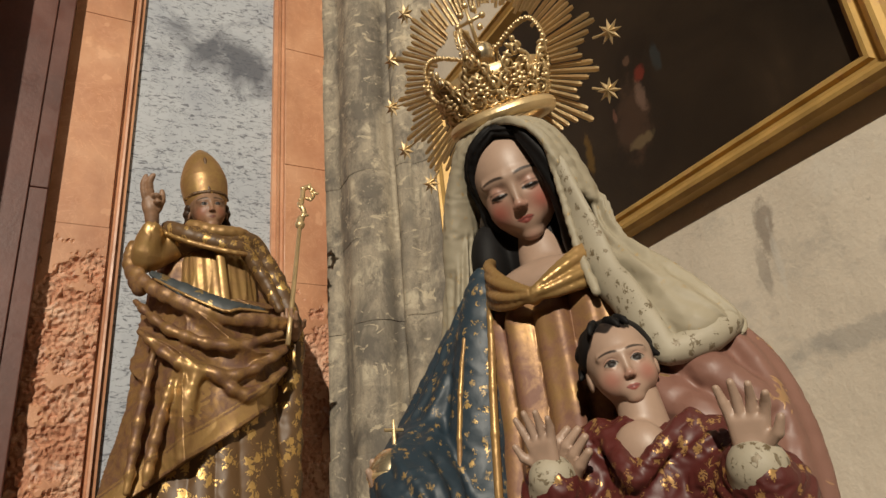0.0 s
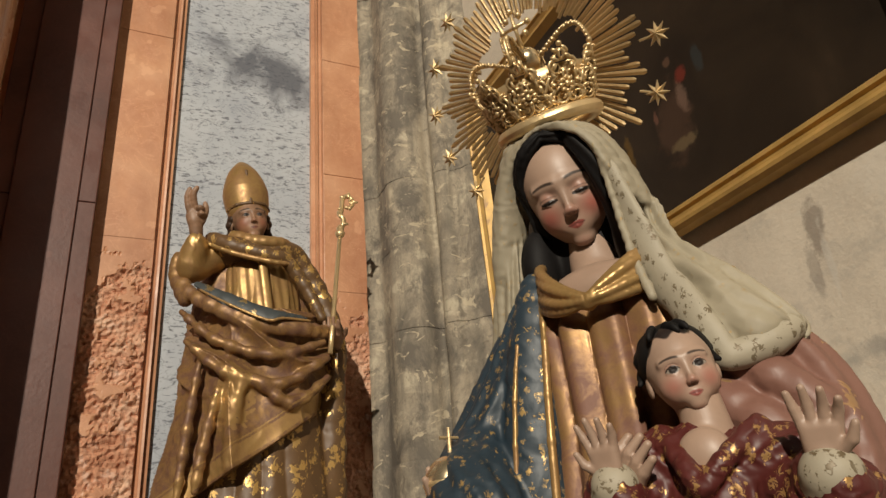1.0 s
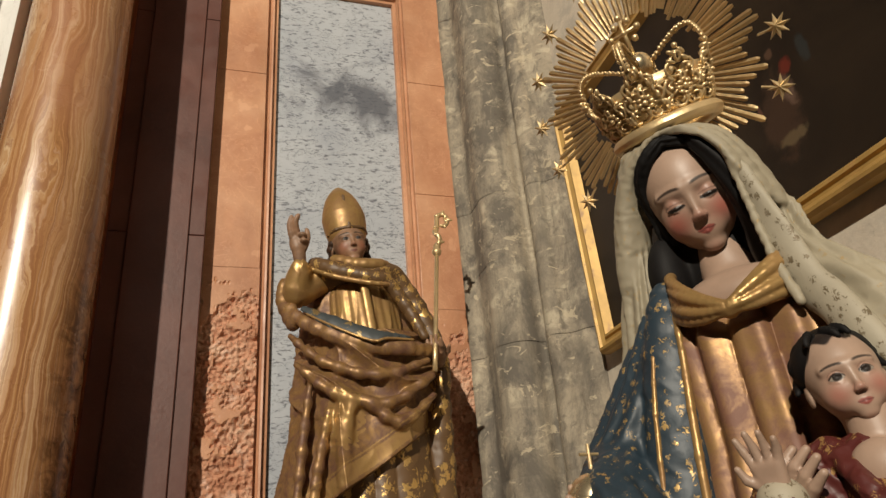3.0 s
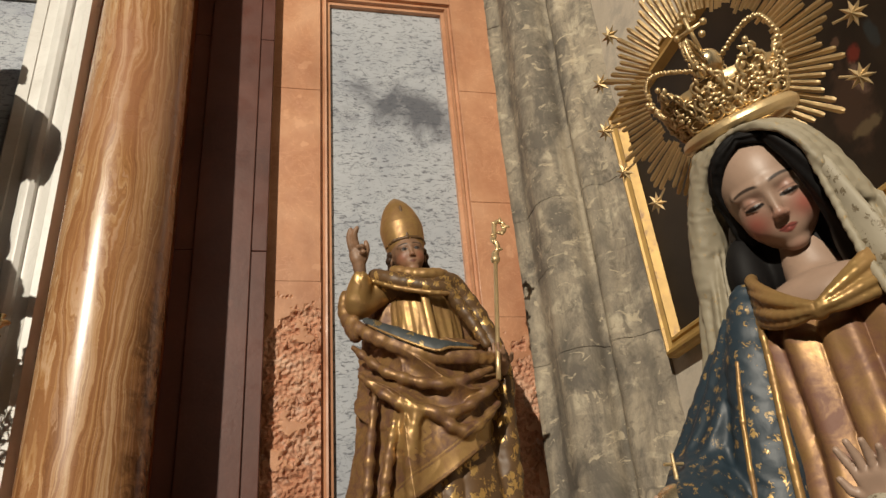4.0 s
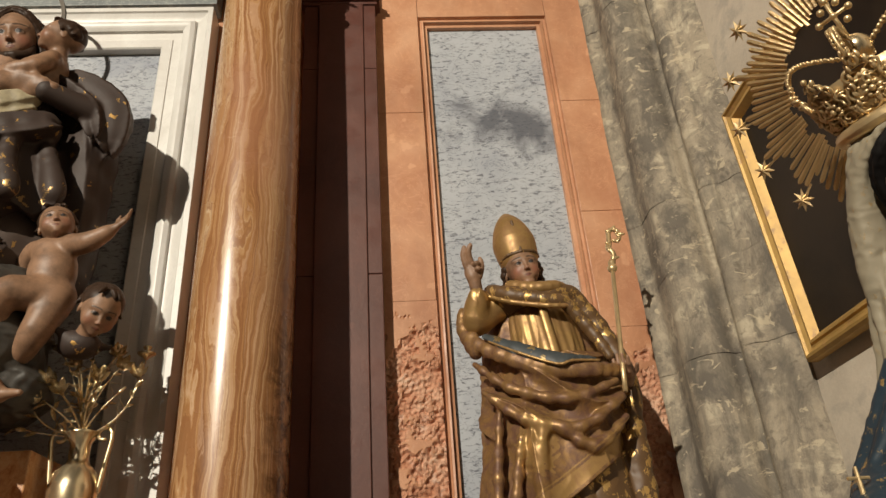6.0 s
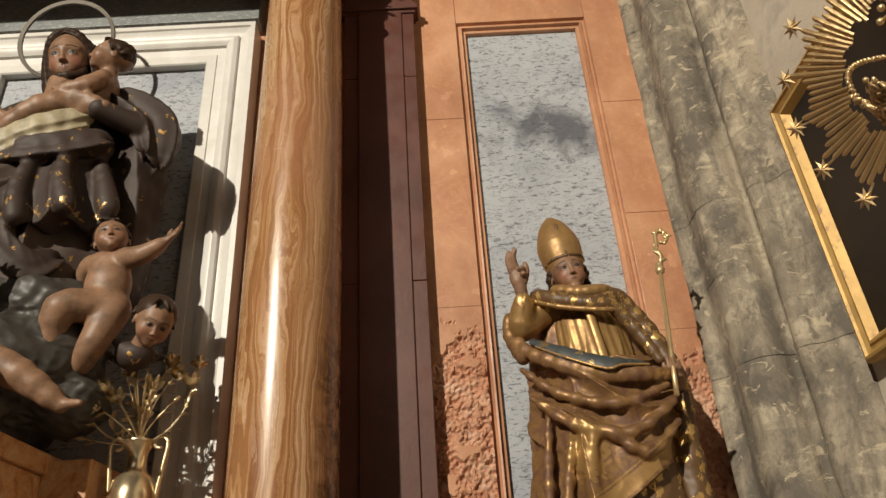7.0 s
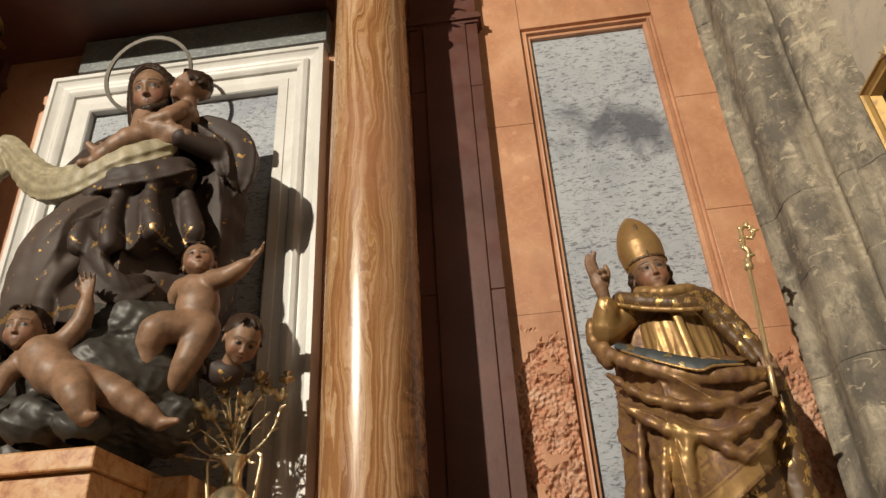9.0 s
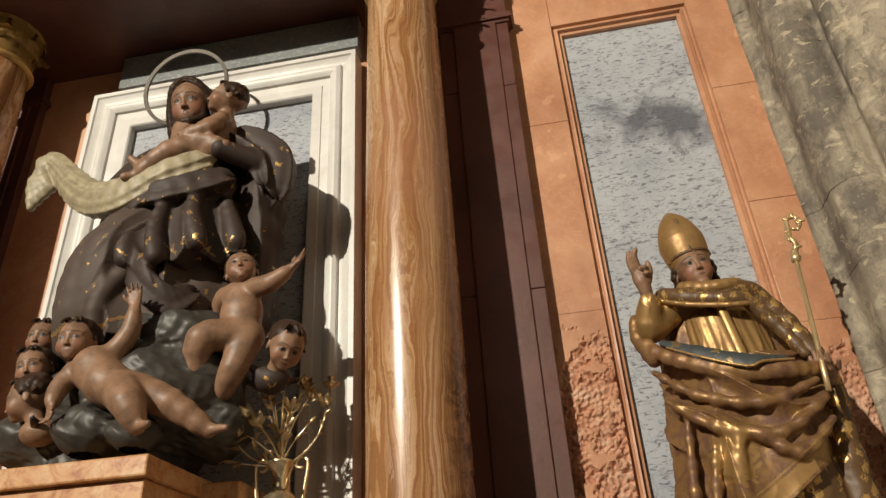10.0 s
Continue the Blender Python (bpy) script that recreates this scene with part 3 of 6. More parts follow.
column(-0.782, 2.90)
column(-3.45, 2.90)
# added block, out of view, whose shadow falls left of the white frame
structure(part("wall_shade_block", box(-5.4, -4.15, 1.9, 3.62, 0.0, 12.0, 0.01), BROWN), "plain brown marble return beside the altarpiece", "wall")

# ---- oil painting on the side wall ----
def wall_painting():
    ob = thing("painting", "large dark oil painting in a gilded wooden frame", "painting")
    y0, y1, z0, z1 = 0.625, 2.63, 2.455, 3.665
    lean = 0.035
    place = lambda u, v, o: (E_X - 0.03 - o - lean * (v - z0) / (z1 - z0), u, v)
    prof = [(0, -0.005), (0, 0.035), (0.010, 0.048), (0.020, 0.050), (0.026, 0.040), (0.040, 0.030), (0.050, 0.030), (0.056, 0.040), (0.066, 0.040), (0.076, 0.026), (0.090, 0.006)]
    bm = mitred(y0, y1, z0, z1, prof, place)
    bmesh.ops.recalc_face_normals(bm, faces=bm.faces)
    part("frame", bm, FRAME_GOLD, ob, "gilded moulded wooden frame")
    bm = bmesh.new()
    q = [bm.verts.new(place(u, v, o)) for o in (0.008, -0.012) for u, v in ((y0 + 0.08, z0 + 0.08), (y1 - 0.08, z0 + 0.08), (y1 - 0.08, z1 - 0.08), (y0 + 0.08, z1 - 0.08))]
    bm.faces.new(q[:4]), bm.faces.new(q[4:][::-1])
    for k in range(4):
        bm.faces.new((q[k], q[k + 4], q[(k + 1) % 4 + 4], q[(k + 1) % 4]))
    bmesh.ops.recalc_face_normals(bm, faces=bm.faces)
    part("canvas", bm, CANVAS, ob, "nearly black varnished canvas")
    return ob, place


painting, ON_CANVAS = wall_painting()

# ---- modelling of carved figures: a field of blended solids, skinned with quads ----
class Clay:
    def __init__(self, lo, hi, h):
        self.lo, self.h = np.array(lo, np.float32), h
        self.n = [int(math.ceil((b - a) / h)) + 1 for a, b in zip(lo, hi)]
        self.ax = [np.float32(a) + np.arange(n, dtype=np.float32) * np.float32(h) for a, n in zip(lo, self.n)]
        self.f, self.gap = {}, 0.0

    def field(self, mat):
        if mat not in self.f:
            self.f[mat] = np.full(self.n, 1.0, np.float32)
        return self.f[mat]

    def window(self, lo, hi):
        sl = []
        for k in range(3):
            a = max(0, int((lo[k] - self.lo[k]) / self.h) - 1)
            b = min(self.n[k], int((hi[k] - self.lo[k]) / self.h) + 3)
            if b <= a:
                return None
            sl.append(slice(a, b))
        x, y, z = (self.ax[k][sl[k]] for k in range(3))
        return tuple(sl), x[:, None, None], y[None, :, None], z[None, None, :]

    def add(self, fn, lo, hi, mat, k=0.01, cut=False):
        pad = 2 * k + 2 * self.h
        w = self.window([v - pad for v in lo], [v + pad for v in hi])
        if w is None:
            return
        sl, x, y, z = w
        field = self.field(mat)
        d = field[sl]
        e = (np.broadcast_to(fn(x, y, z), d.shape) + self.gap).astype(np.float32)
        if cut:
            t = np.clip(0.5 - 0.5 * (-e - d) / k, 0, 1)
            field[sl] = -e * (1 - t) + d * t + k * t * (1 - t)
            return
        t = np.clip(0.5 + 0.5 * (d - e) / k, 0, 1)
        field[sl] = d * (1 - t) + e * t - k * t * (1 - t)

    def ball(self, c, r, mat, k=0.01, turn=None, cut=False, fold=None):
        """An ellipsoid; turn: Euler degrees; fold(x, y, z): a relief added to it."""
        r = (r, r, r) if isinstance(r, (int, float)) else r
        q = Euler([radians(a) for a in turn]).to_matrix().transposed() if turn else None

        def fn(x, y, z):
            x, y, z = x - c[0], y - c[1], z - c[2]
            if q:
                x, y, z = (q[i][0] * x + q[i][1] * y + q[i][2] * z for i in range(3))
            k0 = np.sqrt((x / r[0]) ** 2 + (y / r[1]) ** 2 + (z / r[2]) ** 2)
            k1 = np.sqrt((x / r[0] ** 2) ** 2 + (y / r[1] ** 2) ** 2 + (z / r[2] ** 2) ** 2) + 1e-6
            out = k0 * (k0 - 1) / k1
            return out - fold(x, y, z) if fold else out

        big = max(r) if turn else None
        s = (big, big, big) if big else r
        self.add(fn, [a - b for a, b in zip(c, s)], [a + b for a, b in zip(c, s)], mat, k, cut)

    def limb(self, a, b, ra, rb, mat, k=0.01, flat=None, fold=None):
        """A tapered rod. flat: (direction, share) squeezes it along a direction. fold(t, angle): relief along it."""
        a, b = np.array(a, np.float32), np.array(b, np.float32)
        ab = b - a
        L = float(ab @ ab) + 1e-9
        if fold:
            d = ab / math.sqrt(L)
            s = np.cross(d, (0.31, 0.2, 0.93) if abs(d[2]) < 0.8 else (1, 0.1, 0))
            s /= np.linalg.norm(s)
            s2 = np.cross(d, s)

        def fn(x, y, z):
            px, py, pz = x - a[0], y - a[1], z - a[2]
            t = np.clip((px * ab[0] + py * ab[1] + pz * ab[2]) / L, 0, 1)
            qx, qy, qz = px - t * ab[0], py - t * ab[1], pz - t * ab[2]
            if flat:
                f, share = flat
                w = qx * f[0] + qy * f[1] + qz * f[2]
                g = w * (1 / share - 1)
                qx, qy, qz = qx + g * f[0], qy + g * f[1], qz + g * f[2]
            out = np.sqrt(qx * qx + qy * qy + qz * qz) - (ra + (rb - ra) * t)
            if flat:
                out = out * min(1.0, flat[1] * 1.5)
            if fold:
                out = out - fold(t, np.arctan2(qx * s2[0] + qy * s2[1] + qz * s2[2], qx * s[0] + qy * s[1] + qz * s[2]))
            return out

        m = max(ra, rb)
        self.add(fn, np.minimum(a, b) - m, np.maximum(a, b) + m, mat, k)

    def chain(self, pts, radii, mat, k=0.012, flat=None, fold=None):
        """A smooth bent limb through points."""
        P, R, n = [np.array(p, float) for p in pts], list(radii), len(pts)
        sub = 1 if n < 3 else 3
        last = (P[0], R[0])
        for i in range(n - 1):
            for j in range(1, sub + 1):
                u = j / sub
                a, b, c, d = (max(0, i - 1), i, i + 1, min(n - 1, i + 2))
                w = (-0.5 * u + u * u - 0.5 * u ** 3, 1 - 2.5 * u * u + 1.5 * u ** 3, 0.5 * u + 2 * u * u - 1.5 * u ** 3, -0.5 * u * u + 0.5 * u ** 3)
                p = w[0] * P[a] + w[1] * P[b] + w[2] * P[c] + w[3] * P[d]
                r = R[b] + (R[c] - R[b]) * u
                f = fold and (lambda t, ang, o=i + (j - 1) / sub: fold(o + t / sub, ang))
                self.limb(last[0], p, last[1], r, mat, k, flat, f)
                last = (p, r)

    def robe(self, levels, mat, k=0.015, folds=None, keep=None):
        """A draped column: levels of (w, centre u, centre v, radius u, radius v), with folds(angle, w) as a share of the radius."""
        L = np.array(levels, np.float32)
        lo = (float((L[:, 1] - L[:, 3]).min()) - 0.05, float((L[:, 2] - L[:, 4]).min()) - 0.05, float(L[0, 0]))
        hi = (float((L[:, 1] + L[:, 3]).max()) + 0.05, float((L[:, 2] + L[:, 4]).max()) + 0.05, float(L[-1, 0]))

        def fn(x, y, z):
            zz = np.clip(z, L[0, 0], L[-1, 0])
            cu, cv, ru, rv = (np.interp(zz, L[:, 0], L[:, i]) for i in range(1, 5))
            px, py = (x - cu) / ru, (y - cv) / rv
            rho = np.sqrt(px * px + py * py)
            R = 1.0
            if folds:
                R = 1 + folds(np.arctan2(px, -py), z)
            out = (rho - R) * np.minimum(ru, rv) * 0.8
            out = np.maximum(out, np.maximum(L[0, 0] - z, z - L[-1, 0]))
            if keep:
                out = np.maximum(out, keep(x, y, z))
            return out

        self.add(fn, lo, hi, mat, k)

    def ripple(self, mats, deep, size, seed=0.0):
        """Small uneven creases on the given materials."""
        x, y, z = self.ax[0][:, None, None], self.ax[1][None, :, None], self.ax[2][None, None, :]
        w = 6.283 / size
        a = np.sin(w * (x + 0.6 * y) + 2.1 * np.sin(0.45 * w * z + seed)) * np.sin(0.55 * w * (z - 0.4 * x) + 1.7 * np.sin(0.5 * w * (x - y) + seed))
        a = deep * (1 - np.abs(a + 0.5 * np.sin(2.3 * w * (0.5 * x - 0.7 * y + 0.3 * z) + 2 * np.sin(w * z + seed))))
        for mat in mats:
            if mat in self.f:
                d = self.f[mat]
                self.f[mat] = np.where(np.abs(d) < 4 * deep, d - a, d).astype(np.float32)

    def skin(self):
        """Skins each material's solid by itself and drops what lies buried in another."""
        V, Q, M, count = [], [], [], 0
        corner = [np.array(v) for v in ((0, 0, 0), (1, 0, 0), (0, 1, 0), (1, 1, 0), (0, 0, 1), (1, 0, 1), (0, 1, 1), (1, 1, 1))]
        for mat, whole in self.f.items():
            inside = whole < 0
            if not inside.any():
                continue
            sl = []
            for k in range(3):
                hit = np.nonzero(inside.any(axis=tuple(a for a in range(3) if a != k)))[0]
                sl.append(slice(max(0, hit[0] - 2), min(self.n[k], hit[-1] + 3)))
            start = np.array([q.start for q in sl])
            d = whole[tuple(sl)]
            n, s = d.shape, d < 0
            c = s[:-1, :-1, :-1]
            mix = np.zeros(c.shape, bool)
            for v in corner[1:]:
                mix |= s[v[0]:n[0] - 1 + v[0], v[1]:n[1] - 1 + v[1], v[2]:n[2] - 1 + v[2]] != c
            I = np.stack(np.nonzero(mix), 1)
            ident = np.full(c.shape, -1, np.int32)
            ident[mix] = np.arange(len(I))
            val = [d[tuple((I + v).T)] for v in corner]
            acc, cnt = np.zeros((len(I), 3), np.float32), np.zeros(len(I), np.float32)
            for i in range(8):
                for j in range(i + 1, 8):
                    if abs(corner[i] - corner[j]).sum() == 1:
                        hit = (val[i] < 0) != (val[j] < 0)
                        t = np.where(hit, val[i] / (val[i] - val[j] + 1e-12), 0)
                        acc += np.where(hit[:, None], corner[i] + t[:, None] * (corner[j] - corner[i]), 0)
                        cnt += hit
            verts = self.lo + (start + I + acc / cnt[:, None]) * self.h
            buried = np.zeros(len(I), bool)
            for other, g in self.f.items():
                if other != mat:
                    buried |= g[tuple((I + start).T)] < -3 * self.h
            quads = []
            for axis in range(3):
                a, b = [slice(1, -1)] * 3, [slice(1, -1)] * 3
                a[axis], b[axis] = slice(0, -1), slice(1, None)
                sa, sb = s[tuple(a)], s[tuple(b)]
                E = np.stack(np.nonzero(sa != sb), 1)
                flip = sa[tuple(E.T)]
                off = np.ones(3, int)
                off[axis] = 0
                E = E + off
                o1, o2 = np.zeros(3, int), np.zeros(3, int)
                o1[(axis + 1) % 3], o2[(axis + 2) % 3] = 1, 1
                q = np.stack([ident[tuple((E - o1 - o2).T)], ident[tuple((E - o2).T)], ident[tuple(E.T)], ident[tuple((E - o1).T)]], 1)
                q[~flip] = q[~flip][:, ::-1]
                quads.append(q)
            quads = np.concatenate(quads)
            quads = quads[(quads >= 0).all(1)]
            quads = quads[~buried[quads].all(1)]
            V.append(verts)
            Q.append(quads + count)
            M.append(np.full(len(verts), mat, np.int32))
            count += len(verts)
        return np.concatenate(V), np.concatenate(Q), np.concatenate(M)


PAINTS = ("blush", "ink", "lip", "white")


class Figure:
    """Gathers skinned pieces into one mesh."""

    def __init__(self):
        self.v, self.q, self.m, self.count = [], [], [], 0
        self.paints = {name: [] for name in PAINTS}

    def take(self, clay, m=None, repaint=None):
        v, q, mats = clay.skin()
        paints = {name: np.zeros(len(v), np.float32) for name in PAINTS}
        if repaint:
            mats, paints = repaint(v, mats, paints)
        if m is not None:
            M = np.array(m)
            v = v @ M[:3, :3].T + M[:3, 3]
        self.v.append(v)
        self.q.append(q + self.count)
        self.m.append(mats[q[:, 0]])
        for name in PAINTS:
            self.paints[name].append(paints[name].astype(np.float32))
        self.count += len(v)

    def make(self, name, materials, label, category, at, group=""):
        v, q = np.concatenate(self.v) - np.array(at), np.concatenate(self.q)
        me = bpy.data.meshes.new(name)
        me.vertices.add(len(v))
        me.vertices.foreach_set("co", v.astype(np.float32).ravel())
        me.loops.add(q.size)
        me.loops.foreach_set("vertex_index", q.astype(np.int32).ravel())
        me.polygons.add(len(q))
        me.polygons.foreach_set("loop_start", np.arange(0, q.size, 4, dtype=np.int32))
        me.polygons.foreach_set("material_index", np.concatenate(self.m).astype(np.int32))
        me.polygons.foreach_set("use_smooth", np.ones(len(q), bool))
        for m in materials:
            me.materials.append(m)
        me.update(calc_edges=True)
        for tint in PAINTS:
            me.attributes.new(tint, "FLOAT", "POINT").data.foreach_set("value", np.concatenate(self.paints[tint]))
        ob = new(name, me)
        ob.location = at
        return tagged(ob, label, category, group)


def head(H, h, skin, hair, style, eyes="open", stem=0.92):
    """A carved head about H tall, facing -y, its middle at the origin. style: woman, child, man, bishop."""
    c = Clay((-0.62 * H, -0.72 * H, -0.95 * H), (0.62 * H, 0.72 * H, (1.45 if style == "bishop" else 0.85) * H), h)
    S = lambda *p: tuple(H * v for v in p)
    kid, fair = style == "child", style in ("woman", "child")
    c.ball(S(0, 0.06, 0.13), S(0.345, 0.42, 0.375), skin, 0.05 * H)
    c.ball(S(0, -0.10, -0.06), S(0.285 if kid else 0.262, 0.31, 0.345 if kid else 0.385), skin, 0.10 * H)
    c.ball(S(0, -0.30, -0.355 if kid else -0.385), S(0.075, 0.065, 0.05) if fair else S(0.10, 0.07, 0.06), skin, 0.09 * H)
    for s in (-1, 1):
        c.ball(S(0.140 * s, -0.245, -0.155), S(0.125, 0.12, 0.13) if kid else S(0.10, 0.105, 0.12), skin, 0.10 * H)
        c.ball(S(0.125 * s, -0.455, -0.005), S(0.085, 0.07, 0.05), skin, 0.06 * H, cut=True)
        c.limb(S(0.04 * s, -0.378, 0.088), S(0.205 * s, -0.305, 0.080), 0.024 * H, 0.022 * H, skin, 0.06 * H)
        c.ball(S(0.125 * s, -0.322, -0.012), 0.067 * H, skin, 0.016 * H)
        # lids: a soft ridge along the upper edge, a thinner one below
        edge = -0.034 if eyes == "down" else 0.020
        c.chain([S(0.060 * s, -0.362, -0.026), S(0.122 * s, -0.391, edge), S(0.188 * s, -0.350, -0.030)], [0.007 * H] * 3, skin, 0.010 * H)
        c.chain([S(0.062 * s, -0.362, -0.032), S(0.124 * s, -0.380, -0.058), S(0.185 * s, -0.348, -0.034)], [0.006 * H] * 3, skin, 0.012 * H)
        c.ball(S(0.033 * s, -0.418, -0.158), S(0.022, 0.032, 0.020), skin, 0.022 * H)
        c.ball(S(0.330 * s, 0.03, -0.06), S(0.03, 0.07, 0.10), skin, 0.02 * H)
    c.limb(S(0, -0.375, 0.07), S(0, -0.436, -0.130), 0.018 * H, 0.026 * H, skin, 0.045 * H)
    c.ball(S(0, -0.440, -0.140), S(0.029, 0.030, 0.024), skin, 0.028 * H)
    c.ball(S(0, -0.322, -0.262), S(0.105, 0.062, 0.070), skin, 0.07 * H)
    for s in (-1, 1):
        c.limb(S(0.012 * s, -0.385, -0.240), S(0.066 * s, -0.352, -0.256), 0.012 * H, 0.005 * H, skin, 0.010 * H)
        c.limb(S(0.0, -0.380, -0.274), S(0.052 * s, -0.352, -0.264), 0.016 * H, 0.006 * H, skin, 0.010 * H)
    neck = 0.165 if fair else 0.20
    c.limb(S(0, 0.06, -0.28), S(0, 0.10, -stem), neck * H, (neck + 0.03) * H, skin, 0.08 * H)
    wave = lambda x, y, z: 0.007 * H * np.sin(np.arctan2(x, z + 0.3 * H) * 30 + 12 * y / H + 2.5 * np.sin(9 * z / H))
    strands = lambda t, a: 0.006 * H * np.sin(a * 7 + 2 * t)
    if style == "woman":
        c.ball(S(0, 0.100, 0.140), S(0.362, 0.430, 0.385), hair, 0.03 * H)
        for s in (-1, 1):
            c.chain([S(0.03 * s, -0.235, 0.465), S(0.17 * s, -0.215, 0.385), S(0.275 * s, -0.125, 0.205), S((0.300 + 0.02 * s) * s, -0.055, -0.03), S((0.315 + 0.03 * s) * s, -0.01, -0.33), S((0.33 + 0.03 * s) * s, 0.04, -0.70)], [0.045 * H, 0.060 * H, 0.070 * H, 0.070 * H, 0.085 * H, 0.11 * H], hair, 0.03 * H, None, strands)
    elif kid:
        c.ball(S(0, 0.085, 0.165), S(0.372, 0.405, 0.355), hair, 0.03 * H)
        dice = random.Random(5)
        for k in range(64):
            a, b = dice.uniform(-2.6, 2.6), dice.uniform(-0.25, 1.45)
            p = (0.365 * math.sin(a) * math.cos(b), 0.13 - 0.395 * math.cos(a) * math.cos(b), 0.155 + 0.345 * math.sin(b))
            if p[1] > -0.06 or p[2] > 0.42:
                q = (p[0] + dice.uniform(-0.07, 0.07), p[1] - dice.uniform(0.0, 0.08), p[2] - dice.uniform(0.03, 0.10))
                c.limb(S(*(0.94 * v for v in p)), S(*(0.97 * v for v in q)), 0.045 * H, 0.026 * H, hair, 0.05 * H)
        for s, x in ((1, 0.09), (-1, -0.14), (1, 0.0)):
            c.chain([S(x, -0.17, 0.450), S(x + 0.05 * s, -0.262, 0.395), S(x + 0.075 * s, -0.305, 0.330)], [0.045 * H, 0.030 * H, 0.010 * H], hair, 0.03 * H, ((0, 0.8, 0.6), 0.6))
    elif style == "man":
        c.ball(S(0, 0.13, 0.15), S(0.39, 0.42, 0.39), hair, 0.01 * H, fold=wave)
        for s in (-1, 1):
            c.chain([S(0.02 * s, -0.22, 0.46), S(0.20 * s, -0.20, 0.34), S(0.305 * s, -0.10, 0.08), S(0.345 * s, -0.04, -0.22), S(0.33 * s, -0.02, -0.68)], [0.05 * H, 0.075 * H, 0.085 * H, 0.10 * H, 0.12 * H], hair, 0.03 * H, None, strands)
            c.chain([S(0.235 * s, -0.18, -0.18), S(0.195 * s, -0.27, -0.345), S(0.055 * s, -0.372, -0.405)], [0.050 * H, 0.065 * H, 0.062 * H], hair, 0.03 * H)
            c.limb(S(0.012 * s, -0.395, -0.212), S(0.095 * s, -0.350, -0.275), 0.013 * H, 0.014 * H, hair, 0.01 * H)
            c.limb(S(0.030 * s, -0.375, -0.40), S(0.045 * s, -0.38, -0.55), 0.060 * H, 0.025 * H, hair, 0.03 * H)
    else:
        for s in (-1, 1):
            for k in range(5):
                c.ball(S(0.315 * s + 0.03 * s * (k % 2), 0.02 + 0.05 * k, 0.06 - 0.09 * k), S(0.085, 0.11, 0.085), hair, 0.02 * H)
        # mitre: a swelling tall cap with a crease on top
        c.chain([S(0, 0.02, 0.26), S(0, 0.05, 0.60), S(0, 0.08, 0.92), S(0, 0.12, 1.27)], [0.375 * H, 0.405 * H, 0.30 * H, 0.05 * H], 3, 0.06 * H)
        c.limb(S(0, -0.335, 0.30), S(0, -0.265, 0.95), 0.045 * H, 0.03 * H, 6, 0.015 * H)
        for s in (-1, 1):
            c.chain([S(0.0, -0.360, 0.24), S(0.25 * s, -0.265, 0.24), S(0.375 * s, -0.02, 0.22)], [0.035 * H, 0.035 * H, 0.035 * H], 6, 0.012 * H)

    def repaint(v, mats, paints):
        x, y, z = (v / H).T
        ax = np.abs(x)
        on = (mats == skin) & (y < -0.12)
        band = lambda val, lo, hi, soft=0.006: np.clip((val - lo) / soft + 0.5, 0, 1) * np.clip((hi - val) / soft + 0.5, 0, 1)
        e = (ax - 0.125) / 0.068
        inside = band(np.abs(e), -1, 1, 0.12)
        if eyes == "down":
            up, low = -0.030 - 0.010 * e * e, -0.056 + 0.014 * e * e
        else:
            up, low = 0.022 - 0.036 * e * e, -0.040 + 0.022 * e * e
        white = band(z, low, up) * inside
        iris = band(((ax - 0.121) ** 2 + (z + 0.006) ** 2) ** 0.5, -1, 0.043) if eyes == "open" else band(np.abs(ax - 0.121), -1, 0.060)
        ink = white * iris
        ink = np.maximum(ink, band(np.abs(z - up - 0.003), -1, 0.0085) * inside)
        ink = np.maximum(ink, band(np.abs(z - low), -1, 0.003) * inside * 0.35)
        ink = np.maximum(ink, band(np.abs(z - up - 0.032), -1, 0.004) * inside * 0.45)
        brow = 0.104 - 1.9 * (ax - 0.125) ** 2
        thick = (0.0125 if fair else 0.015) - 0.030 * np.abs(ax - 0.10)
        ink = np.maximum(ink, band(np.abs(z - brow), -1, thick, 0.008) * band(ax, 0.045, 0.225, 0.03) * (0.92 if fair else 0.9))
        if style == "woman":
            ink = np.maximum(ink, np.clip((z - 0.385 + 2.2 * np.maximum(ax - 0.02, 0) ** 1.7) / 0.025, 0, 1) * (z > 0.08))
        elif kid:
            ink = np.maximum(ink, np.clip((z - 0.315 + 2.6 * np.maximum(ax - 0.15, 0) ** 1.5 - 0.025 * np.sin(x * 34 + 0.6)) / 0.02, 0, 1) * (z > 0.05))
        top = -0.252 + 0.022 * (1 - (ax / 0.07) ** 2) - 0.007 * np.exp(-((x / 0.012) ** 2))
        under = -0.258 - 0.034 * (1 - (ax / 0.062) ** 2)
        lip = band(z, under, top, 0.008) * band(ax, -1, 0.066, 0.01)
        ink = np.maximum(ink, band(np.abs(z + 0.2565 - 0.004 * np.cos(ax * 70)), -1, 0.0035) * band(ax, -1, 0.068, 0.012) * 0.75)
        ink = np.maximum(ink, np.exp(-(((ax - 0.018) / 0.009) ** 2 + ((z + 0.172) / 0.007) ** 2)) * 0.6)
        cheek = ((ax - 0.175) / 0.10) ** 2 + ((z + 0.155) / 0.10) ** 2
        rosy = (0.6 if kid else 0.85) * np.exp(-cheek) + 0.35 * np.exp(-((x / 0.05) ** 2 + ((z + 0.15) / 0.05) ** 2)) + 0.30 * np.exp(-(e ** 2 + ((z - 0.015) / 0.04) ** 2)) + 0.25 * np.exp(-((x / 0.07) ** 2 + ((z + 0.40) / 0.05) ** 2))
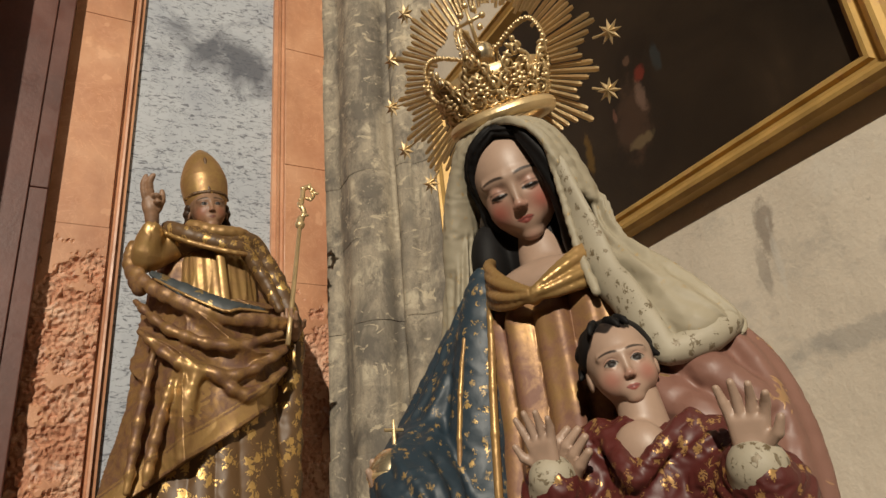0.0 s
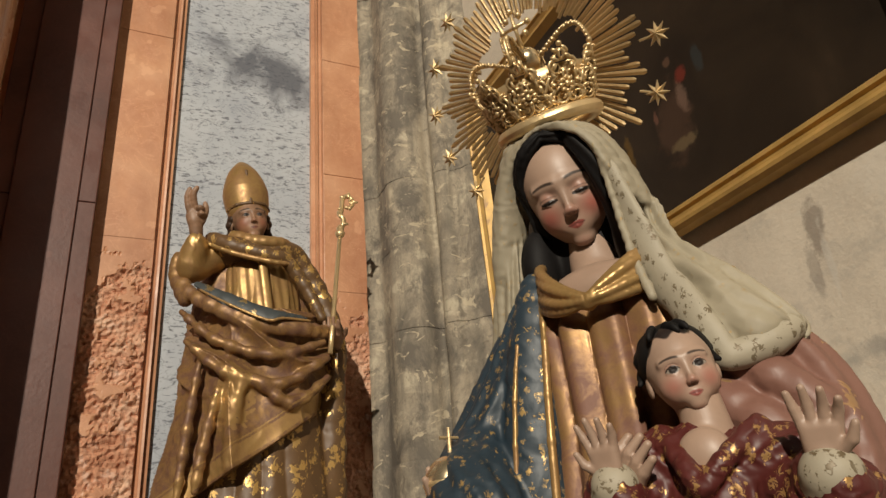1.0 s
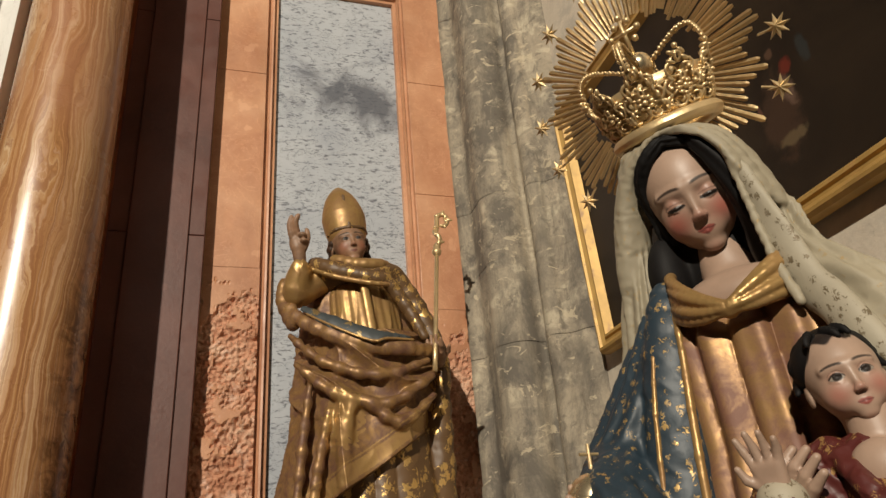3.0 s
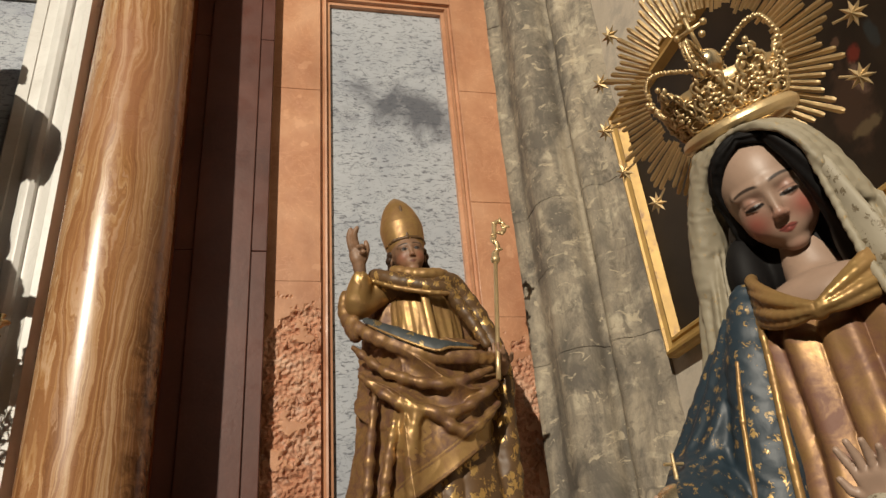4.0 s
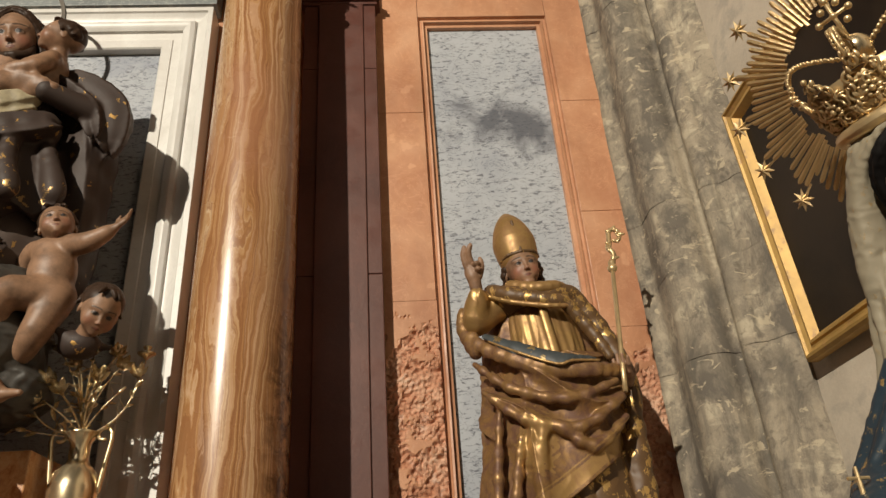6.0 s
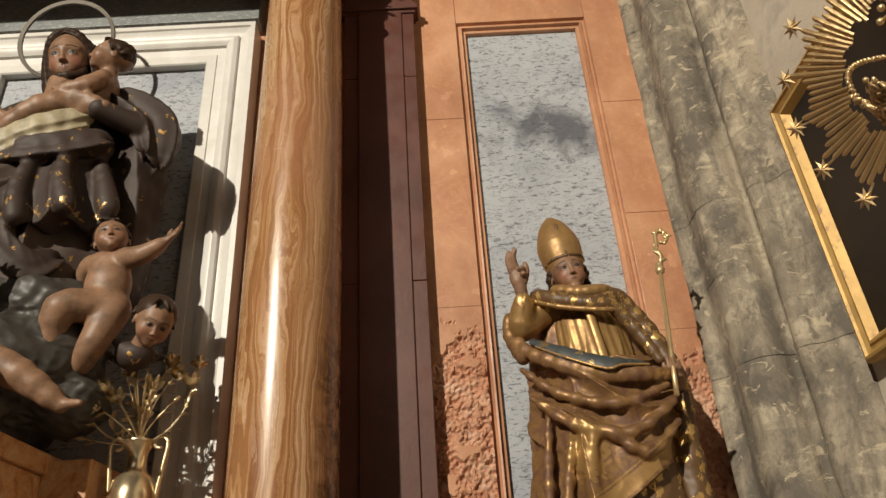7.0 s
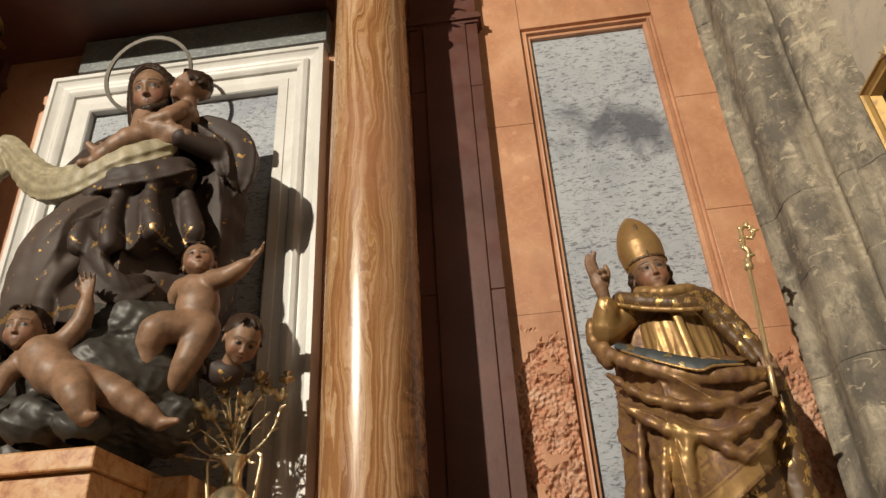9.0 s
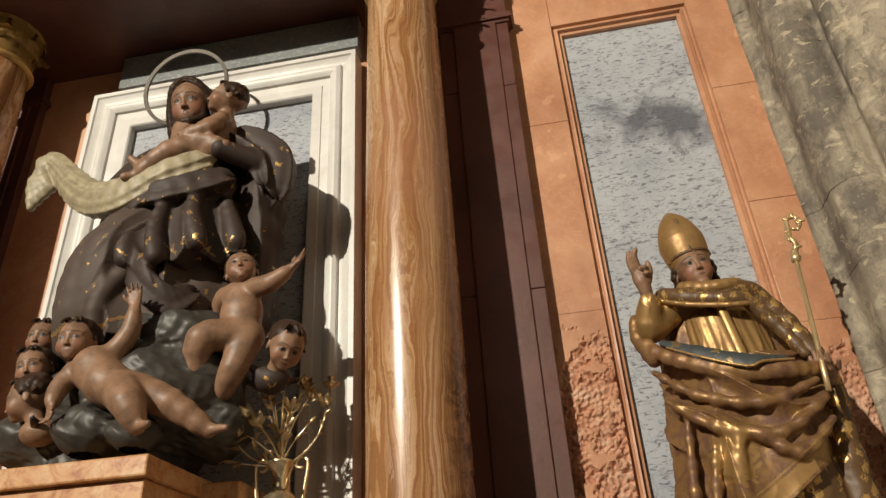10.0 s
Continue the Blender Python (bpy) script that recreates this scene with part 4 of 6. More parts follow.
        for name, val in (("blush", np.clip(rosy, 0, 0.85)), ("ink", ink), ("lip", lip), ("white", white if fair else 0.6 * white)):
            paints[name] = np.where(on, val, 0)
        return mats, paints

    return c, repaint


def hand(c, wrist, to, palm, size, mat, curl=0.25, spread=0.22, thumb=1):
    """An open hand from the wrist towards a direction, its palm facing another."""
    w, d, n = (Vector(p) for p in (wrist, to, palm))
    gap, c.gap = c.gap, 0.0
    d.normalize()
    n = (n - d * n.dot(d)).normalized()
    s = d.cross(n)
    mid = w + d * size * 0.28
    c.limb(w - d * size * 0.15, w + d * size * 0.1, size * 0.14, size * 0.14, mat, size * 0.06)
    for k in (-1.2, -0.4, 0.4, 1.2):
        c.limb(w + s * (k * size * 0.09), mid + d * size * 0.14 + s * (k * size * 0.135), size * 0.10, size * 0.095, mat, size * 0.06)
    for i, k in enumerate((-1.5, -0.5, 0.5, 1.5)):
        length = size * (0.40, 0.46, 0.44, 0.34)[i]
        base = mid + d * size * 0.16 + s * (k * size * 0.125)
        bend = curl * (0.6 + 0.5 * i) * (1 if thumb > 0 else 1)
        way = (d + s * (k * spread * 0.45) + n * bend * 0.4).normalized()
        joint = base + way * length * 0.55
        tip = joint + (way + n * bend).normalized() * length * 0.5
        c.limb(base, joint, size * 0.072, size * 0.065, mat, size * 0.025)
        c.limb(joint, tip, size * 0.065, size * 0.048, mat, size * 0.02)
    a = w + d * size * 0.12 - s * (thumb * size * 0.14)
    b = a + (d * 0.7 - s * thumb * 0.8 + n * 0.35).normalized() * size * 0.26
    c.limb(a, b, size * 0.085, size * 0.07, mat, size * 0.04)
    c.limb(b, b + (d * 1.0 - s * thumb * 0.35 + n * 0.2).normalized() * size * 0.2, size * 0.07, size * 0.05, mat, size * 0.02)
    c.gap = gap


def cap(x, a, b):
    return np.clip((x - a) / (b - a), 0, 1)

# ---- seated woman with child, painted wood, beside the painting ----
V_AT, V_TURN = (0.53, 0.72, 1.60), -62.0
V = pose(*V_AT, 0, 0, V_TURN)
PALETTE_V = [SKIN, HAIR, LIPS, GOLD_CLOTH, DARK, EYES, VEIL, LACE, ROSE_GOLD, BLUE_MANTLE, ROSE, HAIR]


def carved_woman():
    f = Figure()
    c = Clay((-0.30, -0.22, -0.16), (0.34, 0.17, 0.62), 0.0022)
    pleat = lambda a, w: 0.15 * np.abs(np.sin(a * 5.5 + 0.9 * np.sin(a * 3.1) + w * 0.8)) ** 0.7 + 0.02 * np.sin(a * 23 + 5 * w) - 0.07
    c.robe([(-0.16, 0.03, 0.0, 0.16, 0.13), (0.02, 0.03, 0.01, 0.125, 0.10), (0.12, 0.03, 0.01, 0.115, 0.088), (0.25, 0.025, 0.01, 0.118, 0.085), (0.31, 0.02, 0.02, 0.09, 0.06)], 8, 0.012, pleat)
    c.ball((0.022, 0.03, 0.280), (0.150, 0.068, 0.052), 8, 0.03)
    # neck and bosom
    c.limb((-0.006, 0.018, 0.425), (0.018, 0.018, 0.30), 0.028, 0.042, 0, 0.012)
    c.ball((0.028, -0.012, 0.292), (0.085, 0.062, 0.042), 0, 0.015)
    # gathered gold neckcloth, knotted in front
    for k in range(5):
        o = (k - 2) / 2
        lift = -0.005 * (k % 2)
        c.chain([(-0.066, 0.040, 0.352 + 0.012 * o), (-0.056, -0.010, 0.334 + 0.022 * o), (-0.042, -0.050, 0.311 + 0.024 * o), (-0.016, -0.080 + lift, 0.288 + 0.020 * o), (0.012, -0.096 + lift, 0.272 + 0.013 * o), (0.038, -0.102 + lift, 0.264 + 0.005 * o)], [0.0080, 0.0078, 0.0072, 0.0064, 0.0052, 0.0036], 3, 0.0014)
        c.chain([(0.044, -0.102 + lift, 0.264 + 0.005 * o), (0.066, -0.094 + lift, 0.273 + 0.013 * o), (0.090, -0.072 + lift, 0.290 + 0.020 * o), (0.108, -0.036, 0.308 + 0.024 * o), (0.112, 0.010, 0.322 + 0.014 * o)], [0.0036, 0.0052, 0.0064, 0.0070, 0.0074], 3, 0.0014)
    c.ball((0.041, -0.098, 0.262), (0.010, 0.010, 0.011), 3, 0.004)
    # hood of the veil: a cap over the hair with a thin rolled rim
    c.ball((-0.006, 0.024, 0.486), (0.074, 0.088, 0.072), 6, 0.008, turn=(30, -8, 0))
    c.ball((-0.008, 0.070, 0.43), (0.085, 0.075, 0.11), 6, 0.02)
    c.ball((-0.008, 0.034, 0.400), (0.072, 0.045, 0.100), 1, 0.006)
    c.ball((-0.062, -0.006, 0.360), (0.026, 0.030, 0.055), 1, 0.012)
    c.ball((0.072, -0.004, 0.365), (0.024, 0.030, 0.055), 1, 0.012)
    c.chain([(0.040, -0.070, 0.500), (0.060, -0.060, 0.462), (0.072, -0.044, 0.420), (0.077, -0.026, 0.375), (0.080, -0.010, 0.33)], [0.010, 0.014, 0.016, 0.018, 0.020], 1, 0.01, None, lambda t, a: 0.001 * np.sin(a * 7 + 2 * t))
    wavy = lambda t, a: 0.0007 * np.sin(a * 3 + t * 2)
    c.chain([(-0.125, -0.015, 0.329), (-0.111, -0.025, 0.376), (-0.098, -0.035, 0.418), (-0.085, -0.045, 0.454), (-0.069, -0.055, 0.482), (-0.047, -0.065, 0.503), (-0.011, -0.078, 0.518), (0.020, -0.084, 0.515), (0.040, -0.085, 0.505), (0.060, -0.082, 0.487), (0.074, -0.078, 0.464), (0.082, -0.070, 0.432)], [0.008, 0.0075, 0.007, 0.006, 0.005, 0.0045, 0.004, 0.004, 0.004, 0.0045, 0.005, 0.007], 6, 0.005, None, wavy)
    # the cloth behind the rim, down both sides of the face
    c.chain([(-0.020, -0.030, 0.545), (-0.062, -0.030, 0.520), (-0.088, -0.020, 0.465), (-0.102, -0.010, 0.415), (-0.115, 0.0, 0.36)], [0.014, 0.018, 0.020, 0.022, 0.022], 6, 0.02, ((0.8, 0.0, 0.6), 0.5))
    c.chain([(-0.010, -0.062, 0.527), (-0.055, -0.048, 0.510), (-0.086, -0.034, 0.462), (-0.100, -0.022, 0.415), (-0.115, -0.008, 0.36)], [0.006, 0.009, 0.010, 0.011, 0.012], 6, 0.012)
    c.chain([(0.012, -0.045, 0.534), (0.058, -0.044, 0.508), (0.084, -0.034, 0.462), (0.098, -0.022, 0.40)], [0.009, 0.012, 0.014, 0.018], 6, 0.012, ((0.8, 0.0, 0.6), 0.55))
    c.chain([(0.014, -0.070, 0.522), (0.058, -0.066, 0.496), (0.081, -0.060, 0.456), (0.092, -0.046, 0.40)], [0.005, 0.006, 0.007, 0.009], 6, 0.008)
    c.chain([(0.082, -0.068, 0.436), (0.090, -0.064, 0.394), (0.098, -0.061, 0.352), (0.107, -0.062, 0.310), (0.124, -0.068, 0.258)], [0.008, 0.012, 0.015, 0.018, 0.019], 7, 0.008, ((0.4, 0.9, 0.0), 0.5), wavy)
    c.chain([(0.076, -0.072, 0.436), (0.081, -0.069, 0.394), (0.086, -0.068, 0.350), (0.093, -0.071, 0.306), (0.108, -0.078, 0.254)], [0.003, 0.0035, 0.004, 0.0045, 0.005], 6, 0.004)
    # veil falling on both sides
    drape = lambda t, a: 0.004 * np.sin(a * 8 + t * 1.5)
    c.chain([(-0.104, -0.012, 0.400), (-0.110, -0.012, 0.350), (-0.120, -0.010, 0.310), (-0.136, 0.0, 0.262), (-0.162, 0.006, 0.215), (-0.176, 0.006, 0.190)], [0.018, 0.020, 0.022, 0.022, 0.016, 0.010], 6, 0.010, ((0.45, 0.89, 0.0), 0.55), drape)
    c.chain([(0.098, -0.01, 0.39), (0.106, -0.02, 0.345), (0.122, -0.030, 0.300), (0.145, -0.048, 0.250), (0.170, -0.062, 0.200)], [0.012, 0.014, 0.020, 0.026, 0.022], 6, 0.012, ((0.3, 0.95, 0.0), 0.55), drape)
    c.chain([(0.130, -0.068, 0.258), (0.145, -0.078, 0.225), (0.160, -0.084, 0.192), (0.170, -0.086, 0.172)], [0.018, 0.018, 0.017, 0.012], 7, 0.008, ((0.3, 0.95, 0.0), 0.6))
    c.chain([(0.085, 0.015, 0.325), (0.126, 0.0, 0.285), (0.166, -0.012, 0.240), (0.210, -0.028, 0.198)], [0.030, 0.043, 0.046, 0.030], 6, 0.02, ((0.3, 0.4, 0.86), 0.6), drape)
    c.chain([(0.180, -0.045, 0.215), (0.200, -0.056, 0.195)], [0.034, 0.026], 6, 0.012)
    c.chain([(0.232, -0.034, 0.200), (0.210, -0.060, 0.182), (0.176, -0.082, 0.168)], [0.012, 0.016, 0.012], 7, 0.008)
    # blue mantle over the far arm, with its long turned edge
    soft = lambda t, a: 0.007 * np.abs(np.sin(a * 3 + 0.8 * t)) + 0.003 * np.sin(a * 11 + 1.5 * t) - 0.004
    c.chain([(-0.076, 0.02, 0.315), (-0.096, 0.0, 0.240), (-0.128, -0.02, 0.165), (-0.160, -0.045, 0.110)], [0.034, 0.046, 0.050, 0.042], 9, 0.02, None, soft)
    c.chain([(-0.085, 0.0, 0.22), (-0.092, -0.02, 0.05), (-0.10, -0.02, -0.15)], [0.05, 0.07, 0.09], 9, 0.02, None, soft)
    c.chain([(-0.062, -0.032, 0.325), (-0.064, -0.056, 0.24), (-0.070, -0.070, 0.12), (-0.076, -0.084, -0.02), (-0.08, -0.09, -0.15)], [0.020, 0.028, 0.032, 0.034, 0.034], 9, 0.008, ((0.3, -0.95, 0), 0.6))
    c.chain([(-0.150, -0.05, 0.110), (-0.140, -0.105, 0.070), (-0.105, -0.13, 0.035)], [0.045, 0.045, 0.04], 9, 0.02, None, soft)
    c.chain([(-0.048, -0.048, 0.295), (-0.040, -0.066, 0.24), (-0.040, -0.082, 0.12), (-0.044, -0.096, -0.15)], [0.004, 0.0045, 0.005, 0.005], 3, 0.003)
    c.chain([(-0.070, -0.046, 0.300), (-0.074, -0.074, 0.24), (-0.082, -0.092, 0.12), (-0.09, -0.11, -0.15)], [0.003, 0.003, 0.0035, 0.004], 3, 0.003)
    # rose sleeve round the child
    c.chain([(0.150, 0.02, 0.235), (0.205, 0.0, 0.150), (0.228, -0.035, 0.06), (0.215, -0.07, -0.03), (0.15, -0.10, -0.10)], [0.035, 0.048, 0.050, 0.055, 0.06], 10, 0.02, None, soft)
    c.chain([(0.12, -0.03, 0.20), (0.205, -0.06, 0.145), (0.248, -0.06, 0.105)], [0.022, 0.018, 0.014], 10, 0.010)
    c.chain([(0.11, -0.05, 0.17), (0.19, -0.075, 0.10), (0.25, -0.07, 0.06)], [0.024, 0.022, 0.014], 10, 0.010)
    # hands: one under the orb, one holding the child's side
    hand(c, (-0.158, -0.100, 0.040), (-0.35, -0.5, 0.75), (0.55, 0.15, 0.4), 0.086, 0, 0.35, 0.35, 1)
    hand(c, (0.060, -0.145, 0.040), (0.5, -0.5, 0.6), (0.4, 0.6, 0.2), 0.085, 0, 0.3, 0.2, -1)
    c.ripple([9, 10], 0.0010, 0.05)
    c.ripple([6], 0.0009, 0.05)
    # hem mass below
    f.take(c, V)
    lower = Clay((-0.42, -0.34, -0.62), (0.42, 0.30, -0.12), 0.012)
    lower.robe([(-0.60, 0.02, 0.0, 0.30, 0.24), (-0.3, 0.02, 0.0, 0.25, 0.20), (-0.13, 0.02, 0.0, 0.20, 0.15)], 9, 0.02, lambda a, w: 0.06 * np.sin(a * 9 + 2 * w))
    f.take(lower, V)
    h, repaint = head(0.171, 0.0012, 0, 1, "woman", "down", 0.5)
    f.take(h, V @ pose(-0.006, -0.008, 0.455, 26, -11, 15), repaint)
    return f.make("woman_statue", PALETTE_V, "painted wooden woman in cream veil, gold tunic and blue mantle", "statue", (V_AT[0], V_AT[1], 1.0))


carved_woman()


def carved_child():
    f = Figure()
    c = Clay((0.02, -0.27, -0.14), (0.33, -0.02, 0.14), 0.0018)
    soft = lambda x, y, z: 0.004 * np.sin(x * 95 + z * 35) + 0.003 * np.sin(z * 80 - x * 50)
    c.ball((0.150, -0.115, 0.015), (0.078, 0.058, 0.092), 8, 0.02, fold=soft)
    c.ball((0.150, -0.115, -0.08), (0.10, 0.07, 0.09), 8, 0.02, fold=soft)
    c.limb((0.147, -0.122, 0.13), (0.150, -0.118, 0.075), 0.020, 0.026, 0, 0.01)
    c.ball((0.152, -0.150, 0.072), (0.026, 0.018, 0.026), 0, 0.008)
    c.chain([(0.112, -0.138, 0.098), (0.140, -0.172, 0.062), (0.153, -0.180, 0.044), (0.170, -0.172, 0.062), (0.198, -0.138, 0.094)], [0.009, 0.008, 0.007, 0.008, 0.009], 8, 0.004)
    crease = lambda t, a: 0.004 * np.sin(t * 17 + a * 2)
    c.chain([(0.098, -0.120, 0.070), (0.066, -0.145, 0.030), (0.074, -0.178, 0.048)], [0.034, 0.034, 0.024], 8, 0.012, None, crease)
    c.chain([(0.205, -0.120, 0.062), (0.246, -0.140, 0.016), (0.252, -0.172, 0.036)], [0.036, 0.037, 0.026], 8, 0.012, None, crease)
    c.limb((0.072, -0.176, 0.046), (0.076, -0.184, 0.054), 0.024, 0.022, 7, 0.006)
    c.limb((0.252, -0.170, 0.032), (0.254, -0.180, 0.042), 0.026, 0.024, 7, 0.006)
    hand(c, (0.076, -0.188, 0.060), (-0.05, -0.25, 0.95), (-0.1, -0.9, -0.1), 0.062, 0, 0.15, 0.45, 1)
    hand(c, (0.254, -0.184, 0.050), (0.1, -0.2, 0.95), (0.0, -0.9, -0.1), 0.066, 0, 0.25, 0.4, -1)
    c.ripple([8], 0.0014, 0.030, 1.0)
    f.take(c, V)
    h, repaint = head(0.102, 0.0009, 0, 1, "child", "open")
    f.take(h, V @ pose(0.134, -0.116, 0.157, 2, -10, 26), repaint)
    return f.make("child_statue", [SKIN, HAIR, LIPS, GOLD_CLOTH, DARK, EYES, VEIL, LACE, RED_TUNIC], "painted wooden child in crimson gold-sprigged tunic with raised hands", "statue", V @ Vector((0.15, -0.11, -0.12)))


carved_child()
plinth = thing("pedestal", "stone pedestal under the carved woman with child", "pedestal", (V_AT[0], V_AT[1], 0))
part("block", lathe([(0.36, 0.0), (0.36, 0.12), (0.31, 0.16), (0.30, 0.86), (0.35, 0.92), (0.35, 1.0)], 8), OCHRE, plinth)

# orb in the woman's hand, with a small cross
orb = thing("orb", "gilded orb with a small cross in the carved hand", "orb", V @ Vector((-0.155, -0.122, 0.086)))
bm = bmesh.new()
bmesh.ops.create_uvsphere(bm, u_segments=32, v_segments=20, radius=0.033)
part("globe", bm, BRASS, orb, smooth=True)
part("band", lathe([(0.0335, -0.003), (0.0345, 0), (0.0335, 0.003)], 32), METAL_GOLD, orb)
bm = tube([(0, 0, 0.03), (0, 0, 0.065)], [0.003, 0.002], 8)
tube([(-0.012, 0, 0.053), (0.012, 0, 0.053)], 0.002, 8, bm)
part("cross", bm, METAL_GOLD, orb)


# ---- crown ----
def crown():
    m = V @ pose(-0.018, 0.004, 0.566, 26, 0, 0)
    ob = thing("crown", "ornate gilded openwork crown with arches, orb and cross", "crown")
    ob.matrix_basis = m
    r0, flare = 0.069, 0.024
    ell = lambda a, r: (r * math.cos(a), r * 0.95 * math.sin(a))
    ring = [(r0 + 0.001 + 0.0105 * math.cos(k * math.pi / 6), 0.0095 - 0.0105 * math.sin(k * math.pi / 6)) for k in range(12)]
    bm = lathe(ring + [ring[0]], 64)
    bmesh.ops.delete(bm, geom=[f for f in bm.faces if len(f.verts) > 4], context="FACES_ONLY")
    part("circlet", bm, METAL_GOLD, ob, "chased gold circlet", smooth=True)
    band = lathe([(r0 - 0.006 + flare * z / 0.075, 0.016 + z) for z in (0.0, 0.02, 0.04, 0.058)] + [(r0 - 0.009 + flare * z / 0.075, 0.016 + z) for z in (0.058, 0.04, 0.02, 0.0)], 64)
    bmesh.ops.delete(band, geom=[f for f in band.faces if len(f.verts) > 4], context="FACES_ONLY")
    part("band", band, METAL_GOLD, ob, smooth=True)
    n = 9
    rnd = random.Random(3)
    for k in range(n):
        a0 = 2 * math.pi * k / n
        bm = bmesh.new()

        def spot3(a, z, out=0.0):
            r = r0 + flare * (z / 0.075) + out
            x, y = ell(a0 + a, r)
            return (x, y, 0.018 + z)

        def scroll(a, z, size, way, turns=1.4, thick=0.0036):
            pts = []
            for i in range(15):
                u = i / 14
                ph = way * (u * turns * 2 * math.pi) + math.pi / 2
                s = size * (1 - 0.75 * u)
                pts.append(spot3(a + s * math.cos(ph) / r0, z + s * math.sin(ph), 0.004 * math.sin(u * 9)))
            tube(pts, [thick * (1 - 0.4 * i / 14) for i in range(15)], 6, bm)

        for side in (-1, 1):
            for a, z, size, way, turns, thick in ((0.12, 0.012, 0.011, 1, 1.5, 0.0024), (0.25, 0.012, 0.009, -1, 1.4, 0.0022), (0.20, 0.030, 0.011, -1, 1.5, 0.0024), (0.07, 0.038, 0.009, 1, 1.3, 0.0022), (0.12, 0.050, 0.010, -1, 1.4, 0.0024), (0.29, 0.038, 0.008, 1, 1.3, 0.0020), (0.05, 0.064, 0.008, 1, 1.2, 0.0022)):
                scroll(side * a, z, size, way * side, turns, thick)
            tube([spot3(side * 0.30, 0.0), spot3(side * 0.33, 0.018), spot3(side * 0.24, 0.030), spot3(side * 0.17, 0.052), spot3(side * 0.05, 0.072)], [0.003, 0.0034, 0.003, 0.0026, 0.0018], 6, bm)
            for i in range(7):
                p, q = spot3(side * (0.32 - 0.04 * i), 0.010 + 0.010 * i, 0.002), rnd.uniform(0, 3)
                bmesh.ops.create_uvsphere(bm, u_segments=6, v_segments=5, radius=1, matrix=Matrix.LocRotScale(p, Euler((q, a0, q * 2)), (0.0075, 0.0026, 0.0036)))
        for i in range(8):
            b = 2 * math.pi * i / 8
            p = spot3(0.10 * math.cos(b), 0.026 + 0.0085 * math.sin(b), 0.004)
            bmesh.ops.create_uvsphere(bm, u_segments=6, v_segments=5, radius=1, matrix=Matrix.LocRotScale(p, Euler((0, -b, a0)), (0.0030, 0.0050, 0.0030)))
        bmesh.ops.create_uvsphere(bm, u_segments=8, v_segments=6, radius=0.0045, matrix=Matrix.Translation(spot3(0, 0.026, 0.005)))
        bmesh.ops.create_uvsphere(bm, u_segments=8, v_segments=6, radius=0.0042, matrix=Matrix.Translation(spot3(0, 0.078, 0.002)))
        part("scrollwork", bm, METAL_GOLD, ob, smooth=True)
    for k in range(4):
        a = 2 * math.pi * k / 4 + 0.15
        pts = []
        for i in range(14):
            u = i / 13
            r = (r0 + flare) * (1 - u ** 1.6) + 0.006 * math.sin(math.pi * u)
            pts.append((r * math.cos(a), r * math.sin(a), 0.090 + 0.040 * math.sin(math.pi * u ** 0.8) + 0.006 * u))
        bm = tube(pts, [0.0022] * 14, 8)
        for i, p in enumerate(pts[:-1]):
            for f in (0.0, 0.5):
                q = Vector(p).lerp(Vector(pts[i + 1]), f)
                for s in (-1, 1):
                    off = Vector((-math.sin(a), math.cos(a), 0)) * 0.0045 * s
                    bmesh.ops.create_uvsphere(bm, u_segments=6, v_segments=5, radius=1, matrix=Matrix.LocRotScale(q + off, Euler((s * 0.6, rnd.uniform(0, 3), a)), (0.0042, 0.0016, 0.0030)))
        part("arch", bm, METAL_GOLD, ob, smooth=True)
    top = 0.096
    bm = bmesh.new()
    bmesh.ops.create_uvsphere(bm, u_segments=28, v_segments=18, radius=0.021, matrix=Matrix.Translation((0, 0, top + 0.012)))
    part("globe", bm, BRASS, ob, "plain polished globe", smooth=True)
    z = top + 0.030
    bm = tube([(0, 0, z), (0, 0, z + 0.058)], [0.0035, 0.0025], 8)
    tube([(-0.019, 0, z + 0.036), (0.019, 0, z + 0.036)], 0.0028, 8, bm)
    for p in ((0, 0, z + 0.06), (-0.021, 0, z + 0.036), (0.021, 0, z + 0.036), (0, 0, z + 0.036), (0.012, 0, z + 0.022), (-0.012, 0, z + 0.022), (0.011, 0, z + 0.05), (-0.011, 0, z + 0.05)):
        bmesh.ops.create_uvsphere(bm, u_segments=8, v_segments=6, radius=0.0052, matrix=Matrix.Translation(p))
    part("cross", bm, METAL_GOLD, ob, smooth=True)


crown()


